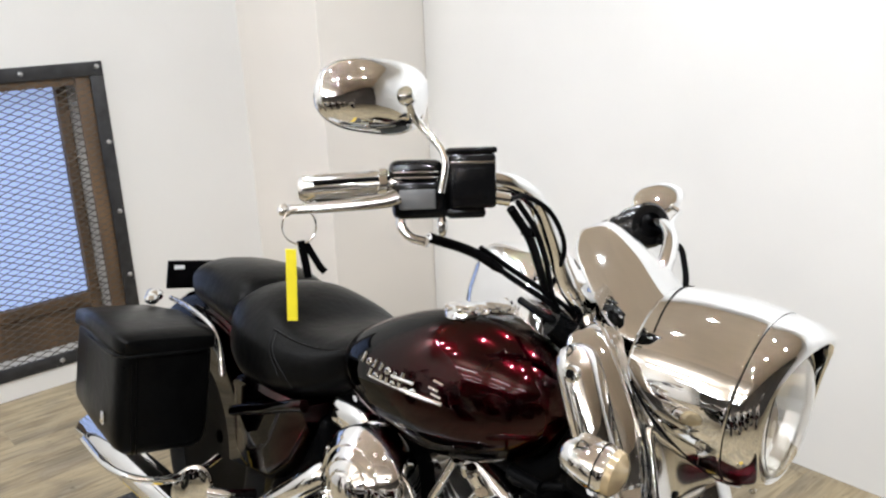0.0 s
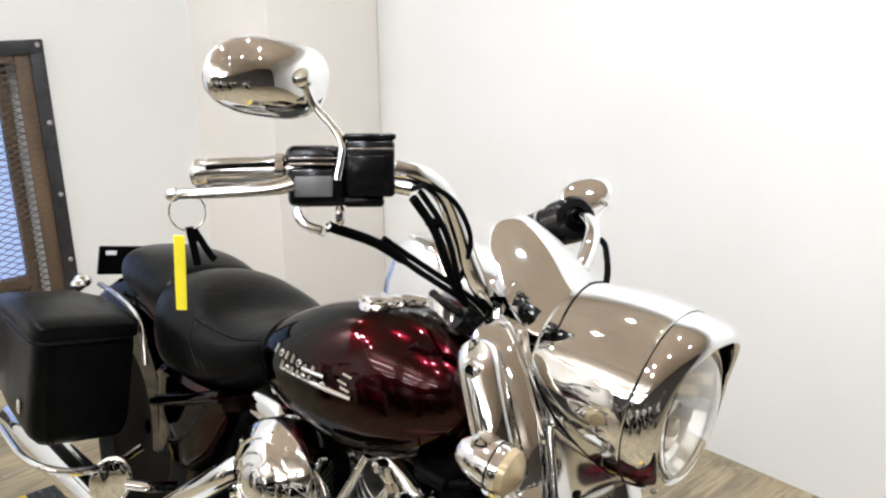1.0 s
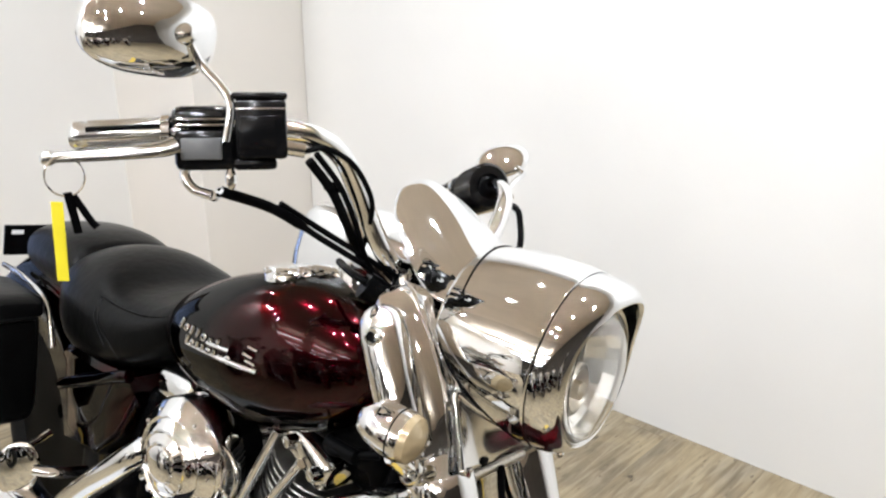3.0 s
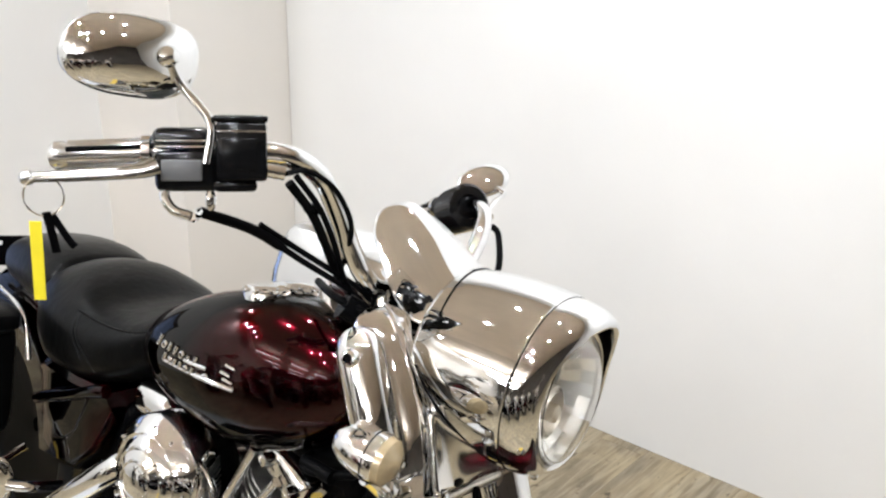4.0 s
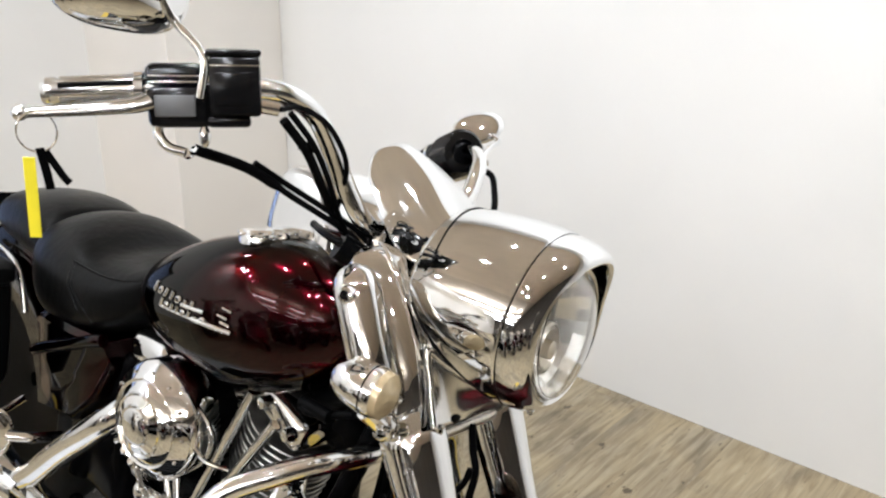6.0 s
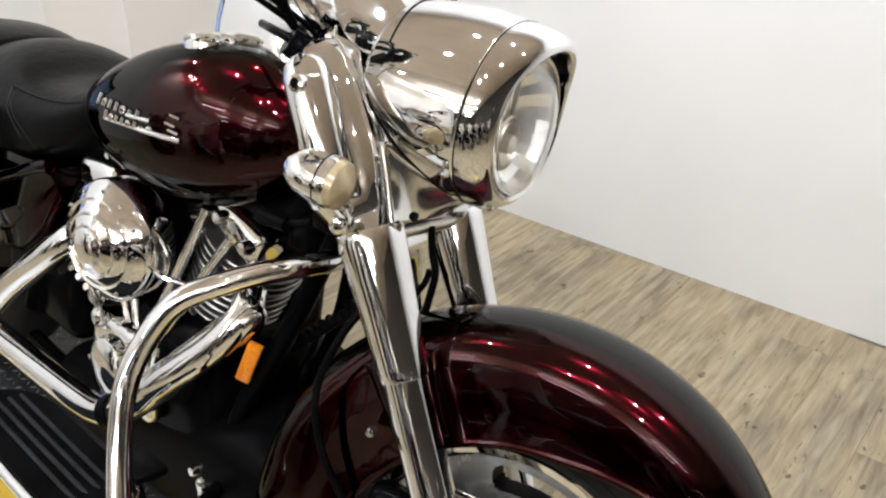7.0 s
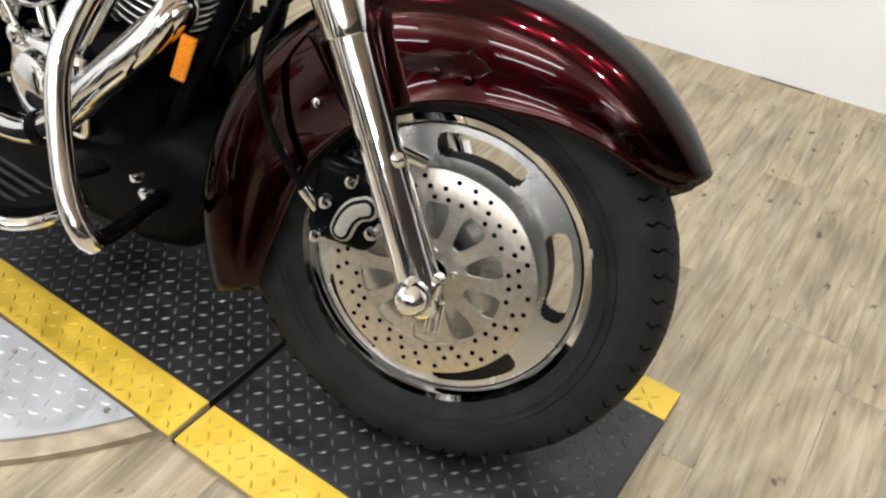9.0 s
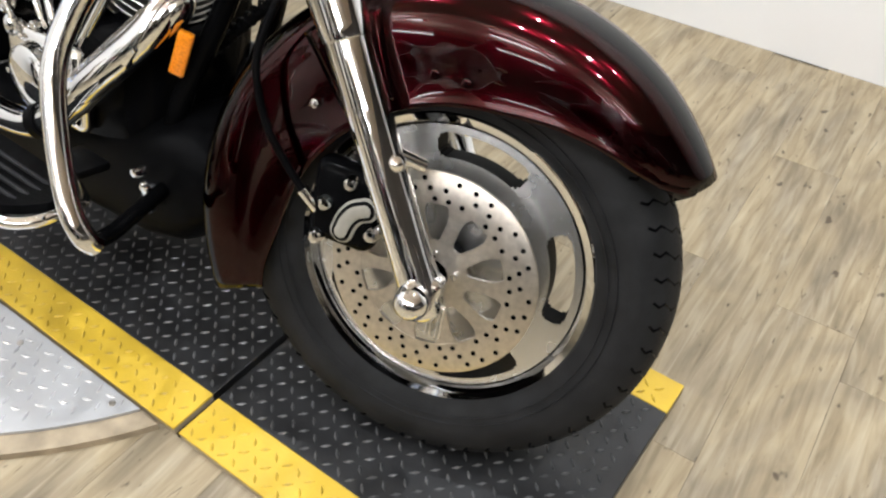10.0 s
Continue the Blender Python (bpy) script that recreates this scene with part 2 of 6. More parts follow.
def lathe(profile, origin, axis, segs=48, bm=None, closed=False):
    """Turns (radius, height) pairs about an axis through origin."""
    bm = bm or bmesh.new()
    axis = Vector(axis).normalized()
    u = axis.orthogonal().normalized()
    v = axis.cross(u)
    rings = []
    for r, h in profile:
        c = Vector(origin) + axis * h
        if r < 1e-6:
            rings.append([bm.verts.new(c)])
        else:
            rings.append([bm.verts.new(c + (u * math.cos(a) + v * math.sin(a)) * r) for a in (2 * math.pi * k / segs for k in range(segs))])
    pairs = list(zip(rings, rings[1:])) + ([(rings[-1], rings[0])] if closed else [])
    for a, b in pairs:
        for k in range(segs):
            j = (k + 1) % segs
            if len(a) == 1 and len(b) > 1:
                bm.faces.new((a[0], b[k], b[j]))
            elif len(b) == 1 and len(a) > 1:
                bm.faces.new((a[k], a[j], b[0]))
            elif len(a) > 1:
                bm.faces.new((a[k], a[j], b[j], b[k]))
    return bm


def loft(sections, bm=None, caps=True, closed=True):
    bm = bm or bmesh.new()
    rows = [[bm.verts.new(Vector(p)) for p in s] for s in sections]
    n = len(rows[0])
    for a, b in zip(rows, rows[1:]):
        for k in range(n if closed else n - 1):
            j = (k + 1) % n
            bm.faces.new((a[k], a[j], b[j], b[k]))
    if caps:
        bm.faces.new(rows[0][::-1])
        bm.faces.new(rows[-1])
    return bm


def oval(x, hw, zb, zt, power=2.4, n=40, y0=0.0):
    """A superellipse across the x axis."""
    pts = []
    for k in range(n):
        a = 2 * math.pi * k / n
        ca, sa = math.cos(a), math.sin(a)
        pts.append((x, y0 + hw * math.copysign(abs(ca) ** (2 / power), ca), (zt + zb) / 2 + (zt - zb) / 2 * math.copysign(abs(sa) ** (2 / power), sa)))
    return pts


def block(x0, x1, y0, y1, z0, z1, bevel=0.004, segs=2, bm=None):
    own = bmesh.new()
    bmesh.ops.create_cube(own, size=1.0)
    for v in own.verts:
        v.co = Vector(((x0 + x1) / 2 + v.co.x * (x1 - x0), (y0 + y1) / 2 + v.co.y * (y1 - y0), (z0 + z1) / 2 + v.co.z * (z1 - z0)))
    if bevel:
        bmesh.ops.bevel(own, geom=own.edges[:] + own.verts[:], offset=bevel, segments=segs, profile=0.5, affect="EDGES", clamp_overlap=True)
    return own if bm is None else merge(bm, own)


def merge(bm, other):
    me = bpy.data.meshes.new("scrap")
    other.to_mesh(me)
    other.free()
    bm.from_mesh(me)
    bpy.data.meshes.remove(me)
    return bm


def ball(centre, r, scale=(1, 1, 1), turn=None, u=24, v=14):
    bm = bmesh.new()
    bmesh.ops.create_uvsphere(bm, u_segments=u, v_segments=v, radius=r)
    m = Matrix.Translation(centre) @ (turn or Matrix()) @ Matrix.Diagonal((*scale, 1))
    bmesh.ops.transform(bm, matrix=m, verts=bm.verts)
    return bm


def rod(a, b, r, segs=18, r2=None, bevel=0.0):
    a, b = Vector(a), Vector(b)
    h = (b - a).length
    r2 = r if r2 is None else r2
    e = min(bevel, r * 0.5, h * 0.3)
    prof = [(0, 0), (r - e, 0), (r, e), (r2, h - e), (r2 - e, h), (0, h)] if e else [(0, 0), (r, 0), (r2, h), (0, h)]
    return lathe(prof, a, b - a, segs)


def inb(bm):
    bmesh.ops.transform(bm, matrix=MB, verts=bm.verts)
    return bm


def inf(bm):
    bmesh.ops.transform(bm, matrix=MF, verts=bm.verts)
    return bm


def inw(bm):
    bmesh.ops.transform(bm, matrix=MW, verts=bm.verts)
    return bm


def inn(bm):
    bmesh.ops.transform(bm, matrix=MN, verts=bm.verts)
    return bm


def mix(table, x):
    """Straight interpolation in rows of (x, value...)."""
    xs = [r[0] for r in table]
    return [float(np.interp(x, xs, [r[i] for r in table])) for i in range(1, len(table[0]))]


def curve(table, x):
    """Smooth interpolation in rows of (x, value...)."""
    rows = [list(map(float, r)) for r in table]
    if x <= rows[0][0]:
        return rows[0][1:]
    for i in range(len(rows) - 1):
        if x <= rows[i + 1][0]:
            t = (x - rows[i][0]) / (rows[i + 1][0] - rows[i][0])
            a, b, c, d = rows[max(i - 1, 0)], rows[i], rows[i + 1], rows[min(i + 2, len(rows) - 1)]
            return [0.5 * (2 * b[k] + (c[k] - a[k]) * t + (2 * a[k] - 5 * b[k] + 4 * c[k] - d[k]) * t * t + (3 * b[k] - a[k] - 3 * c[k] + d[k]) * t ** 3) for k in range(1, len(b))]
    return rows[-1][1:]


# ---- the room ----
def wall_slab(name, x0, x1, y0, y1, z0, z1, label, material=None):
    ob = part(name, block(x0, x1, y0, y1, z0, z1, 0), material or WALLMAT, sharp=20)
    return tagged(ob, label, "wall", kind="structure")


X_FAR, Y_FAR = 5.5, -11.0
wall_slab("wall_north", WALL_X + 0.62, X_FAR, WALL_Y, WALL_Y + 0.15, FLOOR_Z, CEIL, "plain cream painted wall behind the motorcycle")
wall_slab("wall_corner", WALL_X - 0.15, WALL_X + 0.616, 0.98, WALL_Y + 0.15, FLOOR_Z, CEIL, "boxed-out tan corner of the painted walls", CORNERWALL)
WIN = (-0.55, 0.345, 0.095, 1.2)
wx0, wx1 = WALL_X - 0.15, WALL_X
wall_slab("wall_west", wx0, wx1, WIN[1], 0.98, FLOOR_Z, CEIL, "cream painted wall beside the meshed window")
wall_slab("wall_west_over", wx0, wx1, WIN[0], WIN[1], WIN[3], CEIL, "cream painted wall over the meshed window")
wall_slab("wall_west_under", wx0, wx1, WIN[0], WIN[1], FLOOR_Z, WIN[2], "cream painted wall under the meshed window")
wall_slab("wall_west_beyond", wx0, wx1, Y_FAR, WIN[0], FLOOR_Z, CEIL, "cream painted long wall of the showroom")
wall_slab("wall_east", X_FAR, X_FAR + 0.15, Y_FAR, WALL_Y, FLOOR_Z, CEIL, "dark brown painted end wall of the showroom", DARKWALL)
wall_slab("wall_south", WALL_X, X_FAR, Y_FAR - 0.15, Y_FAR, FLOOR_Z, CEIL, "dark brown painted wall across the showroom", DARKWALL)
tagged(part("ceiling", block(WALL_X - 0.15, X_FAR + 0.15, -2.7, WALL_Y + 0.15, CEIL, CEIL + 0.1, 0), CEILMAT), "plain beige showroom ceiling", "ceiling", kind="structure")
tagged(part("ceiling_beyond", block(WALL_X - 0.15, X_FAR + 0.15, Y_FAR - 0.15, -2.704, CEIL, CEIL + 0.1, 0), DARKCEIL), "dark painted open ceiling of the showroom", "ceiling", kind="structure")


def pendant_light(cx, cy):
    t = thing("pendant_light", (cx, cy, CEIL), "lit white strip light hung from the showroom ceiling", "ceiling light", "showroom strip lights")
    z0, z1 = HANG - 0.028, HANG + 0.05
    bm = block(cx - 0.63, cx + 0.63, cy - 0.18, cy - 0.152, z0, z1, 0.003)
    block(cx - 0.63, cx + 0.63, cy + 0.152, cy + 0.18, z0, z1, 0.003, bm=bm)
    block(cx - 0.63, cx - 0.602, cy - 0.152, cy + 0.152, z0, z1, 0.003, bm=bm)
    block(cx + 0.602, cx + 0.63, cy - 0.152, cy + 0.152, z0, z1, 0.003, bm=bm)
    block(cx - 0.602, cx + 0.602, cy - 0.152, cy + 0.152, HANG + 0.0, HANG + 0.02, 0, bm=bm)
    part("light_frame", bm, WHITEMETAL, t)
    for dx in (-0.5, 0.5):
        part("hanger_rod", rod((cx + dx, cy, HANG + 0.02), (cx + dx, cy, CEIL), 0.004, 8), WHITEMETAL, t)


for px, py in PANELS:
    pendant_light(px, py)


def spot_lamp(cx, cy):
    t = thing("spot_lamp", (cx, cy, CEIL), "small white spotlight can lit under the showroom ceiling", "spotlight", "showroom spotlights")
    aim = (Vector((cx * 0.7 - 0.2, cy * 0.7 + 0.2, 0.0)) - Vector((cx, cy, CEIL - 0.24))).normalized()
    o = Vector((cx, cy, CEIL - 0.24))
    part("can", lathe([(0.062, 0.012), (0.064, 0.008), (0.062, -0.06), (0.04, -0.09), (0.0, -0.092), (0.0, -0.088), (0.036, -0.085), (0.057, -0.058), (0.058, 0.01)], o, aim, 24, closed=True), WHITEMETAL, t)
    part("stem", rod(o - aim * 0.09, (cx, cy, CEIL), 0.008, 10), WHITEMETAL, t)


for sx, sy in SPOTS:
    spot_lamp(sx, sy)


def window_unit():
    """Steel-framed expanded-metal guard over a recessed window."""
    w = thing("window_1", (WALL_X, 0.0, WIN[2]), "recessed window behind a black steel frame with expanded metal mesh", "window", kind="structure")
    y0, y1, z0, z1 = -0.6, 0.378, 0.062, 1.234
    bm, t = bmesh.new(), 0.052
    x0, x1 = WALL_X + 0.001, WALL_X + 0.012
    block(x0, x1, y0, y1, z1 - t, z1, 0.002, bm=bm)
    block(x0, x1, y0, y1, z0, z0 + t, 0.002, bm=bm)
    block(x0, x1, y1 - t, y1, z0 + t, z1 - t, 0.002, bm=bm)
    block(x0, x1, y0, y0 + t, z0 + t, z1 - t, 0.002, bm=bm)
    part("window_frame", bm, FRAMEMAT, w, "black painted flat steel frame")
    for by, bz in [(y1 - 0.022, z1 - 0.02), (y1 - 0.02, 0.922), (y1 - 0.02, 0.64), (y1 - 0.02, 0.37), (y1 - 0.022, z0 + 0.022), (0.08, z1 - 0.025), (-0.25, z1 - 0.025), (0.04, z0 + 0.025), (-0.28, z0 + 0.025)]:
        part("bolt", lathe([(0, 0.008), (0.006, 0.007), (0.0095, 0.003), (0.01, 0)], (x1, by, bz), (1, 0, 0), 16), BOLTMAT, w)
    # wooden inner frame and the recessed sash
    bm = block(WALL_X - 0.02, WALL_X - 0.002, y1 - 0.105, y1 - 0.045, z0 + 0.02, z1 - 0.02, 0.002)
    part("wooden_batten", bm, WOODMAT, w, "rough brown wooden batten")
    bm = block(WALL_X - 0.02, WALL_X - 0.002, y0, y1 - 0.11, z1 - 0.082, z1 - 0.042, 0.002)
    part("wooden_batten", bm, WOODMAT, w, "rough brown wooden batten")
    sx = WALL_X - 0.13
    part("sash", block(sx, sx + 0.03, 0.225, 0.265, WIN[2], WIN[3], 0.003), WOODMAT, w, "brown wooden window sash")
    part("sash", block(sx, sx + 0.03, y0, 0.225, WIN[2] + 0.16, WIN[2] + 0.205, 0.003), WOODMAT, w, "brown wooden window sash")
    part("window_pane", block(sx - 0.012, sx - 0.006, -0.55, 0.225, WIN[2] + 0.205, WIN[3], 0), GLOW, w, "blue-lit window pane")
    part("lower_board", block(sx - 0.012, sx + 0.004, -0.55, 0.225, WIN[2], WIN[2] + 0.16, 0.001), WOODMAT, w, "dark board under the sash")
    part("window_reveal", block(sx - 0.02, sx - 0.004, 0.265, 0.345, WIN[2], WIN[3], 0), WALLMAT, w, "pale plaster beside the sash")
    # expanded metal: diamond strands
    bm = bmesh.new()
    dy, dz, ex = 0.03, 0.0128, WALL_X - 0.001
    ya, yb, za, zb = y0 + t, y1 - t + 0.004, z0 + t - 0.004, z1 - t + 0.004
    for s in (1, -1):
        k0, k1 = int(-40), int(140)
        for k in range(k0, k1):
            # strands run along z = za + k * 2dz + s * (dz / dy) * (y - ya)
            zl = za + k * 2 * dz
            a, b = (ya, zl), (yb, zl + s * dz / dy * 2 * (yb - ya) / 2)
            (p0, q0), (p1, q1) = a, b
            sl = (q1 - q0) / (p1 - p0)
            if sl > 0:
                if q0 < za:
                    p0, q0 = p0 + (za - q0) / sl, za
                if q1 > zb:
                    p1, q1 = p1 + (zb - q1) / sl, zb
            else:
                if q0 > zb:
                    p0, q0 = p0 + (zb - q0) / sl, zb
                if q1 < za:
                    p1, q1 = p1 + (za - q1) / sl, za
            if p1 - p0 < 0.01 or q0 > zb + 1e-6 or q0 < za - 1e-6 or p0 > yb or p1 < ya:
                continue
            off = 0.0012 * s
            v = [bm.verts.new((ex + off + dx, y, z + h)) for y, z in ((p0, q0), (p1, q1)) for dx, h in ((0.0008, 0), (0, 0.0021), (-0.0008, 0), (0, -0.0021))]
            for i in range(4):
                bm.faces.new((v[i], v[(i + 1) % 4], v[4 + (i + 1) % 4], v[4 + i]))
    part("mesh_guard", bm, MESHMAT, w, "rusty expanded steel mesh")


window_unit()

# ---- the floor ----
def lift_platform():
    """A long tread-plate strip with yellow margins, flush under the machine, and the round silver plate beside it."""
    turn = Matrix.Translation((0.325, 0.0, 0.0)) @ Matrix.Rotation(radians(-2.3), 4, "Z")
    lift = thing("motorcycle_lift", (-0.6, -0.05, FLOOR_Z), "low black tread-plate motorcycle lift with yellow painted margins", "lift")
    rng = random.Random(5)

    def slab(x0, x1, y0, y1, z0=FLOOR_Z, z1=0.0):
        bm = block(x0, x1, y0, y1, z0, z1, 0.0012, 1)
        bmesh.ops.transform(bm, matrix=turn, verts=bm.verts)
        return bm

    def lugs(x0, x1, y0, y1, pitch=0.0235):
        verts, faces = [], []
        for i in range(int((x1 - x0) / pitch)):
            for j in range(int((y1 - y0) / pitch)):
                x, y = x0 + (i + 0.5) * pitch, y0 + (j + 0.5) * pitch
                a = radians(45 if (i + j) % 2 else -45)
                c, s = math.cos(a), math.sin(a)
                l, w, h = 0.0098, 0.0031, 0.0024 + 0.0004 * rng.random()
                n = len(verts)
                for dx, dy, dz in ((-l, 0, 0), (0, -w, 0), (l, 0, 0), (0, w, 0), (-l * 0.6, 0, h), (l * 0.6, 0, h)):
                    verts.append(turn @ Vector((x + dx * c - dy * s, y + dx * s + dy * c, dz - 0.0002)))
                faces += [(n, n + 1, n + 4), (n + 1, n + 5, n + 4), (n + 1, n + 2, n + 5), (n + 2, n + 3, n + 5), (n + 3, n + 4, n + 5), (n + 3, n, n + 4)]
        me = bpy.data.meshes.new("lugs")
        me.from_pydata([tuple(v) for v in verts], [], faces)
        bm = bmesh.new()
        bm.from_mesh(me)
        bpy.data.meshes.remove(me)
        return bm

    near0, near1, far0, far1 = -0.363, -0.277, 0.152, 0.224
    for x0, x1 in ((-0.612, 0.0), (-2.35, -0.624)):
        d = part("deck_plate", slab(x0, x1, near1, far0), PLATE_BLACK, lift, "black painted steel tread plate")
        part("tread_pattern", lugs(x0 + 0.004, x1 - 0.004, near1 + 0.002, far0 - 0.002), LUG_BLACK, d, sharp=10, kind="stuff")
        for y0, y1 in ((near0, near1), (far0, far1)):
            part("wooden_edge", slab(x0, x1, y0 + 0.001, y1 - 0.001, FLOOR_Z, -0.0052), RIMWOOD, lift, "pale wooden edge under the deck")
            m = part("yellow_margin", slab(x0, x1, y0, y1, -0.005), PLATE_YELLOW, lift, "yellow painted tread-plate margin")
            part("tread_pattern", lugs(x0 + 0.004, x1 - 0.004, y0 + 0.002, y1 - 0.002), LUG_YELLOW, m, sharp=10, kind="stuff")
    bm = slab(-0.622, -0.614, near0 + 0.002, far1 - 0.002)
    for v in bm.verts:
        v.co.z -= 0.012
    part("joint_strip", bm, SATIN, lift, "dark gap between the deck plates")

    # round plate: a disc cut off by the lift's near edge
    disc = thing("round_tread_plate", (-1.1, -0.4, FLOOR_Z), "silver tread-plate disc on a wooden edge beside the lift", "floor plate")
    cx, cy, rad = -1.05, 0.115, 0.806

    def outline(r, z):
        pts = []
        for k in range(121):
            a = math.radians(180 + 180 * k / 120)
            x, y = cx + r * math.cos(a), cy + r * math.sin(a)
            pts.append((x, y, z))
        edge = [p for p in pts if (turn.inverted() @ Vector(p)).y < near0 - 0.003]
        return edge

    def slice_disc(r, z0, z1):
        bm = bmesh.new()
        lo, hi = outline(r, z0), outline(r, z1)
        vl, vh = [bm.verts.new(p) for p in lo], [bm.verts.new(p) for p in hi]
        n = len(vl)
        for k in range(n):
            bm.faces.new((vl[k], vl[(k + 1) % n], vh[(k + 1) % n], vh[k]))
        bm.faces.new(vh)
        bm.faces.new(vl[::-1])
        return bm

    part("wooden_edge", slice_disc(rad + 0.036, FLOOR_Z, -0.006), RIMWOOD, disc, "pale wooden edge of the disc")
    top = part("steel_plate", slice_disc(rad, -0.0058, 0.0005), PLATE_SILVER, disc, "bright silver tread plate")
    verts, faces, pitch = [], [], 0.026
    for i in range(66):
        for j in range(40):
            x, y = -1.9 + i * pitch, -0.95 + j * pitch
            q = turn.inverted() @ Vector((x, y, 0))
            if (x - cx) ** 2 + (y - cy) ** 2 > (rad - 0.02) ** 2 or q.y > near0 - 0.018:
                continue
            a = radians(20 if (i + j) % 2 else -70)
            c, s = math.cos(a), math.sin(a)
            n = len(verts)
            for dx, dy, dz in ((-0.0105, 0, 0), (0, -0.0034, 0), (0.0105, 0, 0), (0, 0.0034, 0), (-0.0065, 0, 0.0024), (0.0065, 0, 0.0024)):
                verts.append((x + dx * c - dy * s, y + dx * s + dy * c, 0.0003 + dz))
            faces += [(n, n + 1, n + 4), (n + 1, n + 5, n + 4), (n + 1, n + 2, n + 5), (n + 2, n + 3, n + 5), (n + 3, n + 4, n + 5), (n + 3, n, n + 4)]
    me = bpy.data.meshes.new("lugs")
    me.from_pydata(verts, [], faces)
    bm = bmesh.new()
    bm.from_mesh(me)
    bpy.data.meshes.remove(me)
    part("tread_pattern", bm, LUG_SILVER, top, sharp=10, kind="stuff")
    for sx, sy in ((-0.43, -0.36), (-0.66, -0.365), (-0.9, -0.36)):
        part("screw", lathe([(0, 0.002), (0.005, 0.0018), (0.006, 0)], (sx, sy, 0.0006), (0, 0, 1), 12), STEEL, disc)


lift_platform()


# ---- the motorcycle ----
bike = thing("motorcycle", BASE, "burgundy touring motorcycle with chrome nacelle, leaning on its side stand", "motorcycle")


def arc(cx, cz, r, deg, y=0.0):
    return Vector((cx + r * math.cos(radians(deg)), y, cz + r * math.sin(radians(deg))))


def tyre_bm(cx, cz, width, r_out, r_rim, tread=True):
    """Tyre carcass turned about the y axis."""
    hw, prof = width / 2, []
    for y, r in ((-0.036, r_rim - 0.012), (-hw * 0.72, r_rim + 0.004), (-hw * 0.92, r_rim + 0.022), (-hw, r_rim + 0.044), (-hw * 0.99, r_out - 0.052), (-hw * 0.93, r_out - 0.037), (-hw * 0.8, r_out - 0.0215), (-hw * 0.6, r_out - 0.0105), (-hw * 0.3, r_out - 0.0025), (0, r_out)):
        prof.append((r, y))
    full = prof + [(r, -y) for r, y in prof[-2::-1]]
    return lathe(full, (cx, 0, cz), (0, 1, 0), 96)


